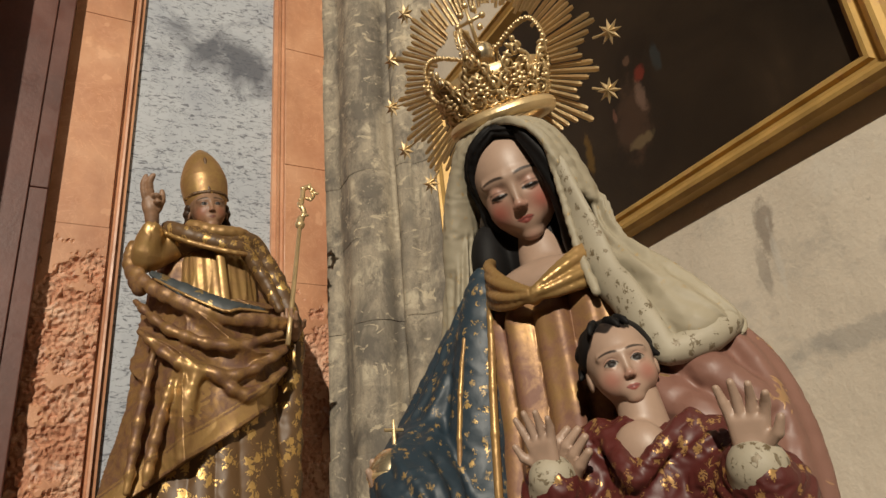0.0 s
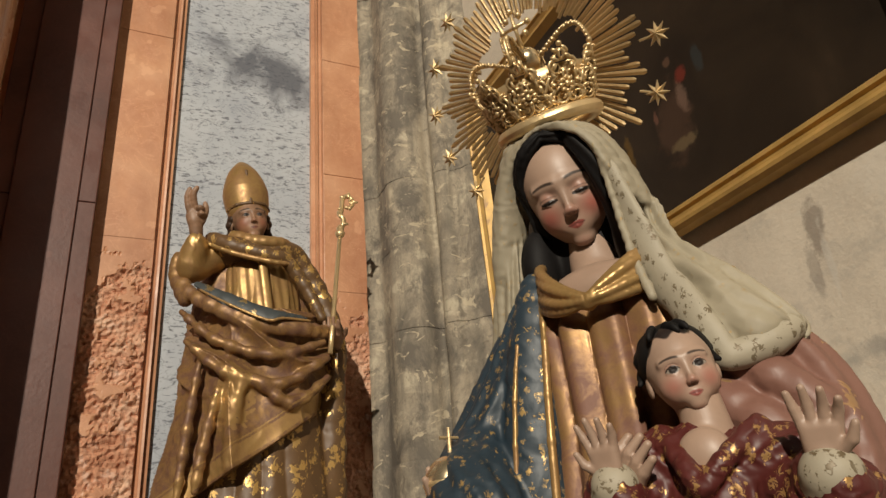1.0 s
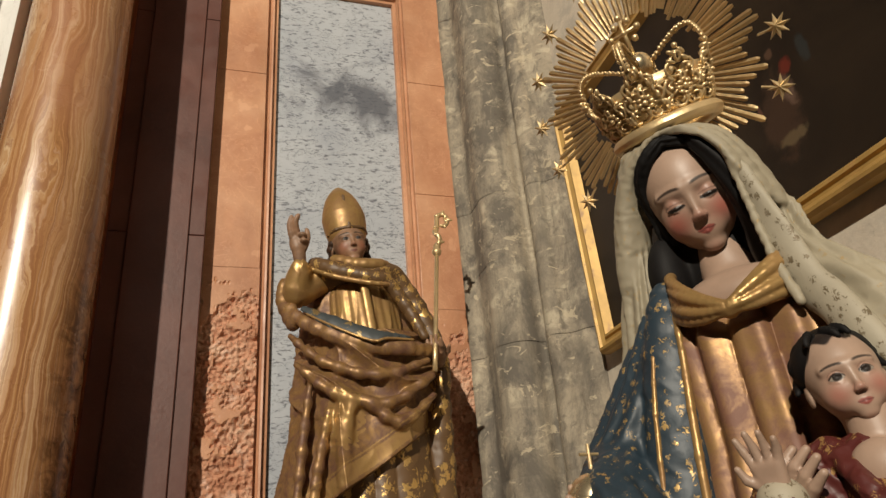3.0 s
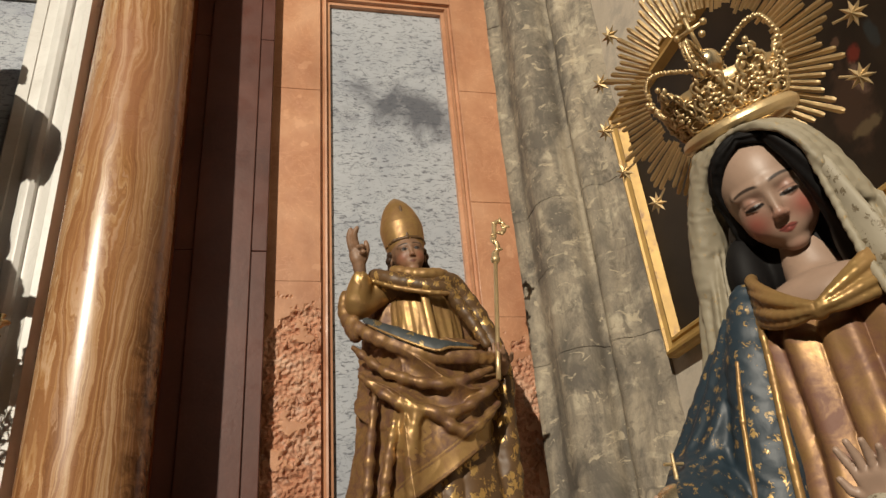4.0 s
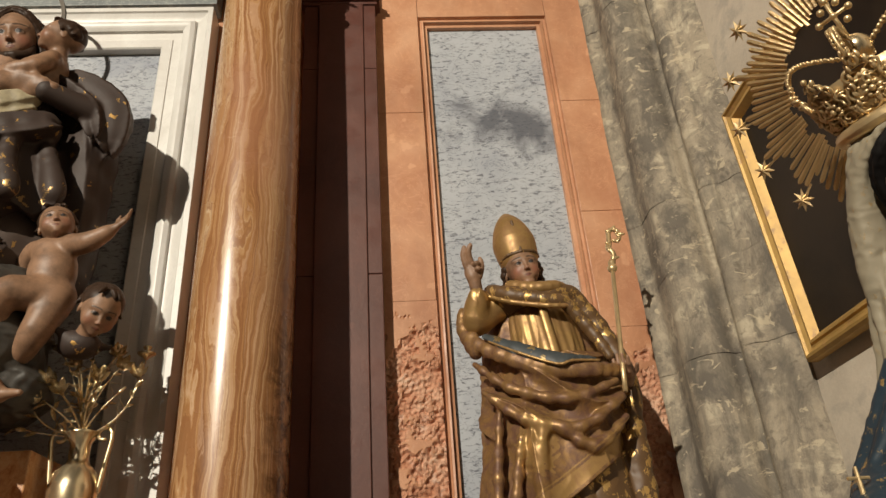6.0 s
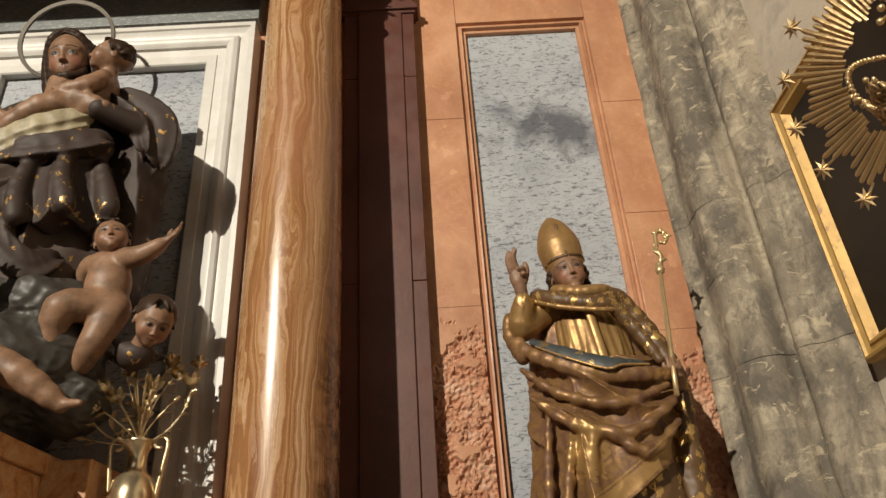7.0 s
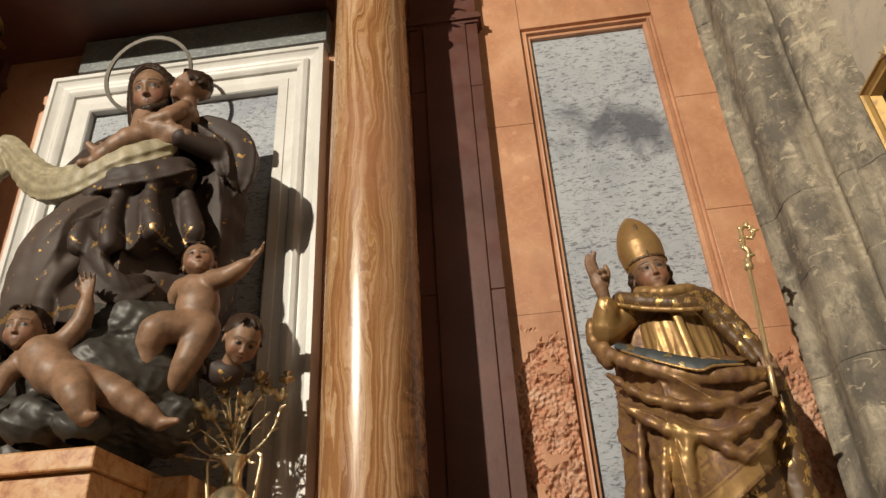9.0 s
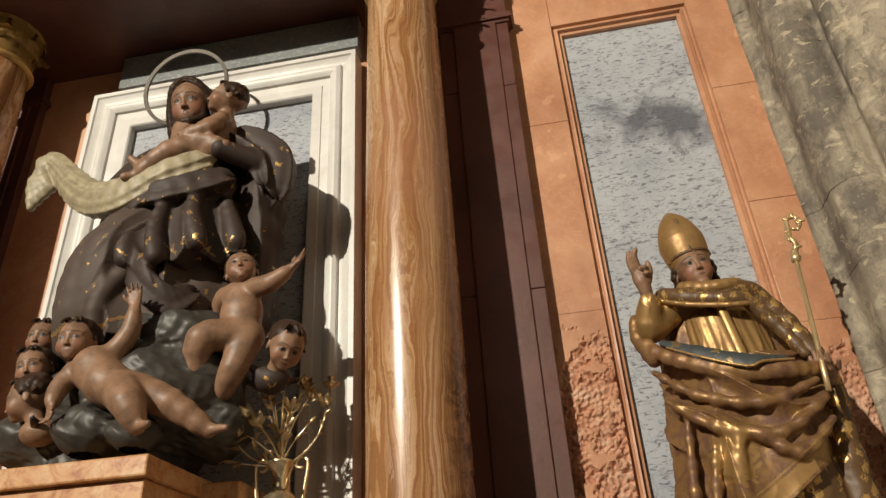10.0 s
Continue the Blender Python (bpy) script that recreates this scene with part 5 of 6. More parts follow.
# ---- halo of rays and stars ----
def ray_halo():
    m = V @ pose(-0.059, 0.05, 0.701, 20, 0, -8)
    ob = thing("ray_halo", "gilded halo of pleated rays tipped with stars", "halo")
    ob.matrix_basis = m
    r_in, rnd = 0.109, random.Random(8)
    n = 84
    base = bmesh.new()
    for k in range(n):
        a = math.radians(-56 + 292 * k / (n - 1))
        bundle = k % 6
        out = (0.170, 0.177, 0.186, 0.197, 0.187, 0.174)[bundle] + rnd.uniform(-0.008, 0.006)
        inner = r_in + (0.006, 0.002, 0.0, -0.004, 0.001, 0.005)[bundle] + rnd.uniform(-0.003, 0.003)
        wide = math.radians(292 / n) * 0.50
        bm = bmesh.new()
        loop = []
        for r, w in ((inner, 0.98), (out - 0.005, 0.78), (out, 0.42)):
            for s, dy in ((-1, 0.0), (0, -0.0018), (1, 0.0)):
                b = a + s * wide * w
                loop.append(bm.verts.new((r * math.cos(b), dy - 0.004 * (bundle - 2.5) ** 2 / 6 - 0.0015 * (k % 2), r * math.sin(b))))
        for i in (0, 3):
            for j in (0, 1):
                bm.faces.new((loop[i + j], loop[i + j + 1], loop[i + j + 4], loop[i + j + 3]))
        bmesh.ops.solidify(bm, geom=bm.faces[:], thickness=0.0018)
        part("ray", bm, METAL_GOLD, ob)
    for k in range(12):
        a = math.radians(-32.7 + 22.31 * k)
        R = 0.213
        cx, cz = R * math.cos(a), R * math.sin(a)
        bm = bmesh.new()
        spin = rnd.uniform(0, 0.7)
        rim = []
        for i in range(16):
            b = spin + math.pi * i / 8
            r = 0.0195 if i % 2 == 0 else 0.0085
            rim.append(bm.verts.new((cx + r * math.cos(b), 0.0, cz + r * math.sin(b))))
        f0, f1 = bm.verts.new((cx, -0.0065, cz)), bm.verts.new((cx, 0.0035, cz))
        for i in range(16):
            bm.faces.new((rim[i], rim[(i + 1) % 16], f0))
            bm.faces.new((rim[(i + 1) % 16], rim[i], f1))
        tube([(0.185 * math.cos(a), 0.002, 0.185 * math.sin(a)), (cx, 0.002, cz)], 0.0018, 6, bm)
        part("star", bm, METAL_GOLD, ob)


ray_halo()

# ---- bishop, painted and gilded wood, before the grey panel ----
B_AT, B_TURN = (0.5, 2.95, 1.5), -6.0
B = pose(*B_AT, 0, 0, B_TURN)


def carved_bishop():
    f = Figure()
    c = Clay((-0.42, -0.34, -0.10), (0.44, 0.26, 1.62), 0.0042)
    # long dark under-robe
    c.robe([(-0.10, 0.02, -0.02, 0.31, 0.21), (0.3, 0.03, -0.01, 0.27, 0.18), (0.8, 0.03, 0.0, 0.22, 0.15), (1.1, 0.02, 0.0, 0.18, 0.13)], 6, 0.02, lambda a, w: 0.07 * np.abs(np.sin(a * 5 + 1.5 * np.sin(3 * a) + 0.8 * w)) - 0.03)
    # alb over the chest, with fine pleats
    c.robe([(0.90, 0.03, -0.02, 0.17, 0.13), (1.1, 0.02, -0.02, 0.16, 0.125), (1.3, 0.01, -0.01, 0.15, 0.11), (1.42, 0.0, 0.0, 0.10, 0.08)], 3, 0.02, lambda a, w: 0.05 * (0.5 - np.abs(np.sin(a * 6.5 + 1.5 * np.sin(w * 9))) ** 0.7) + 0.012 * np.sin(a * 25 + 14 * w))
    c.limb((0.0, -0.145, 1.34), (0.04, -0.175, 1.03), 0.018, 0.020, 8, 0.006, ((0, 1, 0), 0.5))
    # cope: wide front apron cut on the slant, wrapping round the back
    hem = lambda x, y, z: (0.52 + 0.62 * x + 0.35 * np.maximum(x, 0) ** 2 - z) * 0.8
    def wrap(a, w):
        s = w + 0.12 * np.sin(a) - 0.20 * (1 - np.cos(a))
        high = np.clip((w - 0.74) / 0.12, 0, 1)
        sag = 0.27 * high * (0.60 - np.abs(np.sin(16.0 * s + 0.7 * np.sin(3 * a) + 0.6)) ** 0.7)
        fall = (1 - 0.6 * high) * 0.30 * (0.5 - np.abs(np.sin(2.4 * a + 1.6 * w + 0.5 * np.sin(2 * a))) ** 0.7) * np.clip(1.0 - 0.8 * np.sin(a + 0.2), 0.3, 1.2)
        return sag + fall + 0.012 * np.sin(a * 7 + 9 * w)
    c.robe([(0.30, -0.02, -0.03, 0.315, 0.225), (0.7, -0.01, -0.03, 0.265, 0.205), (1.0, 0.02, -0.02, 0.285, 0.195), (1.10, 0.02, 0.0, 0.27, 0.165)], 7, 0.015, wrap, hem)
    c.robe([(0.35, -0.01, 0.03, 0.30, 0.15), (0.9, 0.02, 0.05, 0.30, 0.13), (1.25, 0.02, 0.06, 0.27, 0.11), (1.40, 0.0, 0.05, 0.19, 0.09)], 7, 0.02, lambda a, w: 0.09 * (0.5 - np.abs(np.sin(a * 3.2 + 2 * w)) ** 0.7))
    # sharp folds: swags drawn up to the staff hand, and falls below them
    for fold in ([(-0.30, -0.09, 1.10), (-0.17, -0.205, 0.955), (0.04, -0.235, 0.885), (0.25, -0.185, 0.955)], [(-0.275, -0.12, 0.97), (-0.13, -0.215, 0.825), (0.08, -0.235, 0.775), (0.27, -0.165, 0.895)], [(-0.02, -0.235, 0.80), (0.12, -0.225, 0.70), (0.27, -0.15, 0.82)],
                 [(-0.06, -0.225, 0.80), (-0.09, -0.235, 0.65), (-0.10, -0.24, 0.48)], [(-0.22, -0.14, 0.88), (-0.25, -0.155, 0.62), (-0.27, -0.155, 0.38)], [(-0.15, -0.20, 0.76), (-0.19, -0.205, 0.55), (-0.21, -0.20, 0.40)]):
        c.chain(fold, [0.010] + [0.018] * (len(fold) - 2) + [0.012], 7, 0.024)
    # rolled swags across the waist
    roll = lambda t, a: 0.005 * np.sin(a * 5 + 0.8 * t)
    c.chain([(-0.325, -0.03, 1.31), (-0.275, -0.10, 1.18), (-0.14, -0.19, 1.075), (0.03, -0.225, 1.010), (0.17, -0.215, 1.000), (0.275, -0.155, 1.005)], [0.018, 0.024, 0.028, 0.028, 0.026, 0.020], 7, 0.02, ((0.15, 1, 0.2), 0.6))
    c.chain([(-0.245, -0.13, 1.205), (-0.13, -0.200, 1.120), (0.02, -0.245, 1.045), (0.08, -0.245, 1.045), (0.18, -0.215, 1.045)], [0.014, 0.028, 0.030, 0.016, 0.006], 9, 0.005, ((0.1, 1, -0.3), 0.35))
    c.chain([(-0.235, -0.150, 1.175), (-0.12, -0.222, 1.090), (0.02, -0.262, 1.018), (0.08, -0.260, 1.028), (0.19, -0.228, 1.03)], [0.005, 0.006, 0.006, 0.006, 0.005], 8, 0.003)
    # shoulder cape and its edge
    c.ball((-0.01, 0.0, 1.395), (0.215, 0.135, 0.085), 6, 0.03)
    c.chain([(-0.20, -0.07, 1.435), (-0.12, -0.125, 1.385), (0.02, -0.165, 1.335), (0.10, -0.155, 1.325)], [0.030, 0.034, 0.030, 0.022], 6, 0.015)
    c.chain([(-0.21, -0.09, 1.405), (-0.12, -0.148, 1.345), (0.03, -0.182, 1.300), (0.11, -0.165, 1.300)], [0.010, 0.011, 0.011, 0.010], 3, 0.006)
    c.chain([(-0.11, -0.06, 1.46), (-0.02, -0.115, 1.415), (0.08, -0.10, 1.42), (0.13, -0.02, 1.44)], [0.026, 0.028, 0.026, 0.02], 3, 0.012)
    c.chain([(0.10, -0.15, 1.33), (0.18, -0.13, 1.22), (0.25, -0.15, 1.07)], [0.026, 0.026, 0.020], 6, 0.015)
    c.chain([(0.15, -0.04, 1.40), (0.25, -0.01, 1.25), (0.325, -0.02, 1.05), (0.335, -0.03, 0.90)], [0.036, 0.040, 0.036, 0.034], 6, 0.02)
    c.chain([(0.32, 0.0, 0.95), (0.315, 0.0, 0.70), (0.30, 0.0, 0.30)], [0.04, 0.05, 0.06], 6, 0.03)
    # raised arm in a wide sleeve
    ring = lambda t, a: 0.006 * (0.5 - np.abs(np.sin(t * 5 + 1.2 * a)) ** 0.7)
    c.chain([(-0.17, -0.02, 1.39), (-0.275, -0.06, 1.295), (-0.262, -0.115, 1.40)], [0.052, 0.050, 0.040], 3, 0.03, None, ring)
    c.chain([(-0.33, -0.02, 1.37), (-0.335, -0.03, 1.28), (-0.29, -0.07, 1.16)], [0.020, 0.026, 0.030], 7, 0.015)
    c.limb((-0.262, -0.120, 1.42), (-0.270, -0.135, 1.48), 0.026, 0.030, 0, 0.01)
    c.ball((-0.274, -0.140, 1.505), (0.036, 0.026, 0.044), 0, 0.012)
    c.chain([(-0.298, -0.150, 1.530), (-0.308, -0.165, 1.578), (-0.300, -0.178, 1.612)], [0.014, 0.012, 0.009], 0, 0.006)
    c.chain([(-0.276, -0.155, 1.540), (-0.284, -0.180, 1.585), (-0.272, -0.192, 1.612)], [0.014, 0.012, 0.009], 0, 0.006)
    c.ball((-0.255, -0.168, 1.528), (0.018, 0.022, 0.014), 0, 0.004)
    c.ball((-0.248, -0.166, 1.502), (0.017, 0.022, 0.013), 0, 0.004)
    c.chain([(-0.246, -0.140, 1.480), (-0.232, -0.150, 1.525), (-0.236, -0.156, 1.560)], [0.014, 0.012, 0.009], 0, 0.006)
    # hand on the staff
    hand(c, (0.315, -0.09, 0.985), (-0.3, -0.8, 0.25), (0.1, 0.2, 1.0), 0.15, 0, 0.9, 0.1, 1)
    c.ripple([6, 7, 9], 0.0015, 0.16)

    def border(v, mats, blush):
        x, y, z = v.T
        up = z - (0.52 + 0.62 * x + 0.35 * np.maximum(x, 0) ** 2)
        trim = (mats == 7) & (y < 0.0) & (z < 0.95) & (((up > 0.012) & (up < 0.075)) | ((up > 0.085) & (up < 0.092)))
        patch = (mats == 7) & (y < 0.0) & ((((x + 0.09) / 0.075) ** 2 + ((z - 0.73) / 0.13) ** 2 + 0.45 * np.sin(x * 130 + 3 * np.sin(z * 60)) * np.sin(z * 95) < 0.9))
        return np.where(trim | patch, 8, mats), blush

    f.take(c, B, border)
    h, repaint = head(0.236, 0.0028, 0, 1, "bishop", "open")
    f.take(h, B @ pose(-0.047, -0.028, 1.547, 1.5, -8.5, 5), repaint)
    return f.make("bishop_statue", [SKIN_TAN, HAIR_B, LIPS, GOLD_CLOTH, DARK, EYES, COPE_BROCADE, COPE_GOLD, GOLD_CLOTH, MANTLE_LINING], "gilded wooden bishop in mitre and draped cope raising one hand", "statue", (0.5, 2.95, 1.40))


carved_bishop()

# crosier
crosier = thing("crosier", "slender gilded crosier with a leafy crook", "staff", B @ Vector((0.285, -0.185, 1.0)))
crosier.rotation_euler = (radians(-12), radians(7.0), radians(B_TURN))
part("rod", tube([(0, 0, -0.10), (0, 0, 0.0), (0, 0, 0.515)], [0.0105, 0.0105, 0.0095], 10), METAL_GOLD, crosier, smooth=True)
part("knop", lathe([(0.010, 0.49), (0.019, 0.50), (0.022, 0.515), (0.014, 0.53), (0.018, 0.54), (0.012, 0.555)], 16), METAL_GOLD, crosier, smooth=True)
pts = []
for i in range(30):
    u = i / 29
    if u < 0.35:
        pts.append((0.012 * math.sin(u * 18), 0.010 * math.cos(u * 18), 0.55 + 0.30 * u))
    else:
        a = (u - 0.35) / 0.65
        ph = math.pi - a * 1.75 * math.pi
        r = 0.030 * (1 - 0.45 * a)
        pts.append((0.030 + r * math.cos(ph) - 0.004, 0.0, 0.69 + r * math.sin(ph) * 1.3 + 0.02 * (1 - a)))
crook = tube(pts, [0.013 - 0.005 * i / 29 for i in range(30)], 8)
for i, p in enumerate(pts[2:-2:2]):
    bmesh.ops.create_uvsphere(crook, u_segments=8, v_segments=6, radius=1, matrix=Matrix.LocRotScale(Vector(p) + Vector((0.009 * math.cos(i * 2.1), -0.006, 0.009 * math.sin(i * 2.1))), Euler((i, i * 0.7, 0)), (0.016, 0.007, 0.008)))
part("crook", crook, METAL_GOLD, crosier, "carved leafy crook", smooth=True)

# ---- carved group of a bearded man with child and cherubs, in the central niche ----
EYE_LINE = Vector((-0.19, 0.043, 1.63))


def pushed(k):
    """Sets a carved figure further back, grown to keep its proportion to the group."""
    return Matrix.Translation(EYE_LINE) @ Matrix.Diagonal((k, k, k, 1)) @ Matrix.Translation(-EYE_LINE)


J = pushed(1.12) @ pose(-1.85, 2.6, 2.4)
CARVED_LIPS, CARVED_EYES = paint("brownish_carved_lips", (0.24, 0.105, 0.07), 0.5), paint("dim_carved_eyes", (0.22, 0.16, 0.115), 0.4)
PALETTE_J = [SKIN_TAN, HAIR_B, CARVED_LIPS, CREAM, DARK, CARVED_EYES, SILK_BROWN, SILK_GREY, CLOUD, GOLD_CLOTH]


def carved_man():
    f = Figure()
    c = Clay((-0.78, -0.50, -0.08), (0.72, 0.32, 1.72), 0.0062)
    roll = lambda t, a: 0.030 * (0.5 - np.abs(np.sin(a * 1.8 + 0.7 * t)) ** 0.7) + 0.0015 * np.sin(a * 7 + 1.4 * t)
    # robe to the knees, drawn to one side
    deep = lambda a, w: 0.24 * (0.5 - np.abs(np.sin(a * 3.2 + 2.2 * w + 0.9 * np.sin(2 * a))) ** 0.7) + 0.02 * np.sin(a * 11 - 3 * w)
    c.robe([(0.40, 0.06, -0.04, 0.32, 0.24), (0.62, 0.06, -0.04, 0.33, 0.24), (0.85, 0.10, -0.02, 0.27, 0.21), (1.05, 0.13, 0.0, 0.22, 0.18), (1.38, 0.10, 0.0, 0.20, 0.15), (1.50, 0.05, 0.0, 0.10, 0.09)], 7, 0.03, deep)
    c.chain([(0.05, -0.12, 1.00), (-0.10, -0.22, 0.80), (-0.16, -0.20, 0.55), (-0.20, -0.12, 0.40)], [0.11, 0.13, 0.12, 0.10], 7, 0.04, None, roll)
    # dark mantle: sash, fluttering hem and shoulder fall
    c.chain([(-0.22, -0.12, 0.98), (-0.05, -0.22, 1.05), (0.15, -0.25, 1.05), (0.33, -0.18, 1.12)], [0.040, 0.050, 0.055, 0.060], 6, 0.03, None, roll)
    flare = lambda a, w: 0.05 + 0.26 * (0.5 - np.abs(np.sin(a * 4.2 + 1.5 * w + 0.5)) ** 0.65) * np.clip((1.12 - w) / 0.3, 0.2, 1)
    edge = lambda x, y, z: (0.70 + 0.022 * np.sin(x * 44 + 1.0) + 0.12 * (x - 0.18) - z) * 0.7
    c.robe([(0.60, 0.16, -0.07, 0.30, 0.24), (0.85, 0.15, -0.06, 0.26, 0.22), (1.08, 0.14, -0.03, 0.20, 0.18)], 6, 0.012, flare, edge)
    c.chain([(0.06, -0.24, 0.72), (0.12, -0.27, 0.60), (0.20, -0.24, 0.52), (0.26, -0.20, 0.56)], [0.06, 0.06, 0.055, 0.04], 6, 0.03, None, roll)
    c.chain([(0.22, 0.02, 1.44), (0.38, -0.02, 1.40), (0.52, -0.05, 1.28), (0.545, -0.06, 1.12)], [0.10, 0.115, 0.095, 0.05], 6, 0.03, None, roll)
    c.chain([(0.34, -0.12, 1.38), (0.47, -0.12, 1.25), (0.50, -0.12, 1.14)], [0.06, 0.05, 0.03], 6, 0.02, None, roll)
    c.chain([(0.40, 0.02, 1.30), (0.43, 0.02, 0.95), (0.40, 0.03, 0.55)], [0.12, 0.10, 0.12], 6, 0.04, None, roll)
    c.chain([(-0.12, 0.02, 1.46), (-0.20, 0.0, 1.36), (-0.20, -0.06, 1.22)], [0.09, 0.10, 0.10], 6, 0.03, None, roll)
    # cream cloth under the child, blown aside
    pleats = lambda t, a: 0.010 * (0.5 - np.abs(np.sin(a * 2.5 + 0.5 * t)) ** 0.7)
    for o, r in ((0.0, 0.050), (0.06, 0.034), (-0.052, 0.034)):
        c.chain([(0.28, -0.22, 1.24 + o), (0.12, -0.26, 1.16 + o), (-0.08, -0.24, 1.09 + o), (-0.26, -0.20, 1.12 + o), (-0.42, -0.15, 1.25 + o), (-0.55, -0.12, 1.40 + 0.8 * o), (-0.63, -0.11, 1.47 + 0.4 * o)], [0.7 * r, r, r, r, r, 0.8 * r, 0.7 * r], 3, 0.022, None, pleats)
    for k in range(4):
        c.chain([(-0.60 - 0.02 * k, -0.12, 1.46), (-0.665 + 0.02 * k, -0.13, 1.34), (-0.655 + 0.028 * k, -0.12, 1.20 + 0.03 * k)], [0.03, 0.028, 0.020], 3, 0.012)
    # deep folds of the tunic and of the robe over the knees
    for fold in ([(0.00, -0.22, 1.04), (-0.02, -0.27, 0.88), (0.01, -0.30, 0.72)], [(0.12, -0.24, 1.04), (0.12, -0.29, 0.86), (0.16, -0.32, 0.70)], [(0.24, -0.22, 1.06), (0.27, -0.27, 0.90), (0.32, -0.29, 0.76)], [(0.34, -0.14, 1.06), (0.40, -0.17, 0.90), (0.43, -0.18, 0.80)]):
        c.chain(fold, [0.018, 0.028, 0.034], 6, 0.035)
    for fold in ([(-0.06, -0.22, 0.90), (-0.17, -0.29, 0.70), (-0.20, -0.25, 0.48)], [(-0.14, -0.16, 0.92), (-0.27, -0.20, 0.68), (-0.32, -0.15, 0.45)], [(0.02, -0.26, 0.70), (-0.06, -0.30, 0.55), (-0.08, -0.27, 0.42)]):
        c.chain(fold, [0.018, 0.030, 0.026], 7, 0.035)
    # forearm and hand holding the child
    c.chain([(0.46, -0.14, 1.24), (0.34, -0.24, 1.26)], [0.055, 0.045], 6, 0.02)
    hand(c, (0.33, -0.25, 1.27), (-0.95, -0.12, 0.12), (0.1, 0.8, 0.4), 0.22, 0, 0.3, 0.25, 1)
    c.limb((0.05, -0.06, 1.56), (0.07, -0.06, 1.44), 0.07, 0.09, 0, 0.03)
    # the child
    c.ball((0.275, -0.16, 1.415), (0.078, 0.078, 0.125), 0, 0.03, turn=(0, 14, 0))
    c.chain([(0.25, -0.22, 1.31), (0.12, -0.28, 1.255), (-0.02, -0.27, 1.155)], [0.060, 0.050, 0.034], 0, 0.015)
    c.limb((-0.02, -0.27, 1.155), (-0.06, -0.30, 1.14), 0.030, 0.020, 0, 0.01)
    c.chain([(0.24, -0.20, 1.33), (0.09, -0.22, 1.30), (-0.03, -0.24, 1.225)], [0.053, 0.046, 0.032], 0, 0.015)
    c.limb((-0.03, -0.24, 1.225), (-0.075, -0.26, 1.27), 0.026, 0.018, 0, 0.01)
    c.chain([(0.235, -0.19, 1.455), (0.175, -0.225, 1.375), (0.115, -0.18, 1.435)], [0.036, 0.030, 0.024], 0, 0.015)
    c.chain([(0.32, -0.22, 1.455), (0.29, -0.275, 1.365), (0.20, -0.285, 1.345)], [0.036, 0.030, 0.022], 0, 0.015)
    # banked clouds
    puff = lambda x, y, z: 0.014 * np.sin(x * 28 + 2 * np.sin(z * 20)) * np.sin(z * 24 + y * 15)
    for p, r in (((0.16, -0.10, 0.40), (0.27, 0.20, 0.14)), ((0.24, -0.08, 0.22), (0.22, 0.20, 0.22)), ((0.10, -0.12, 0.18), (0.30, 0.26, 0.22)), ((-0.15, -0.10, 0.15), (0.26, 0.22, 0.20)), ((0.03, -0.34, 0.0), (0.115, 0.10, 0.085)), ((0.21, -0.34, -0.02), (0.09, 0.08, 0.06)), ((0.36, -0.06, 0.06), (0.14, 0.14, 0.12)), ((-0.30, -0.12, 0.06), (0.16, 0.18, 0.13))):
        c.ball(p, r, 8, 0.03, fold=puff)
    c.robe([(-0.08, -0.06, -0.02, 0.30, 0.25), (0.05, 0.0, -0.02, 0.34, 0.25), (0.2, 0.08, -0.02, 0.30, 0.20)], 8, 0.04)
    c.ripple([8], 0.005, 0.12, 1.0)

    def hems(v, mats, blush):
        x, y, z = v.T
        up = z - (0.70 + 0.022 * np.sin(x * 44 + 1.0) + 0.12 * (x - 0.18))
        trim = (mats == 6) & (y < 0.02) & (z < 0.95) & (((up > 0.022) & (up < 0.055) & (np.sin(x * 95 + 2 * np.sin(z * 60)) > 0.75)))
        skirt = (mats == 7) & (y < 0.0) & (np.abs(z - 0.455 - 0.02 * np.sin(x * 30)) < 0.008)
        return np.where(trim | skirt, 9, mats), blush

    f.take(c, J, hems)
    h, repaint = head(0.30, 0.0036, 0, 1, "man", "open", 0.75)
    f.take(h, J @ pose(0.049, -0.037, 1.720, 14, -8, 4), repaint)
    h, repaint = head(0.195, 0.0036, 0, 1, "child", "open", 0.5)
    f.take(h, J @ pose(0.290, -0.140, 1.640, -10, 6, -60), repaint)
    return f.make("bearded_man_statue", PALETTE_J, "carved bearded man in dark mantle holding a child on clouds", "statue", J @ Vector((0, -0.05, -0.08)))


carved_man()


def cherub(name, build, heads, label, at, k=1.0):
    back = pushed(k)
    f = Figure()
    lo, hi, fill = build
    c = Clay(lo, hi, 0.0065)
    c.gap = 0.009
    fill(c)
    f.take(c, back @ J)
    for H, p in heads:
        h, repaint = head(H, 0.0036, 0, 1, "child", "open", 0.6)
        f.take(h, back @ J @ p, repaint)
    return f.make(name, PALETTE_J, label, "cherub statue", back @ J @ Vector(at), "carved cherubs round the man")


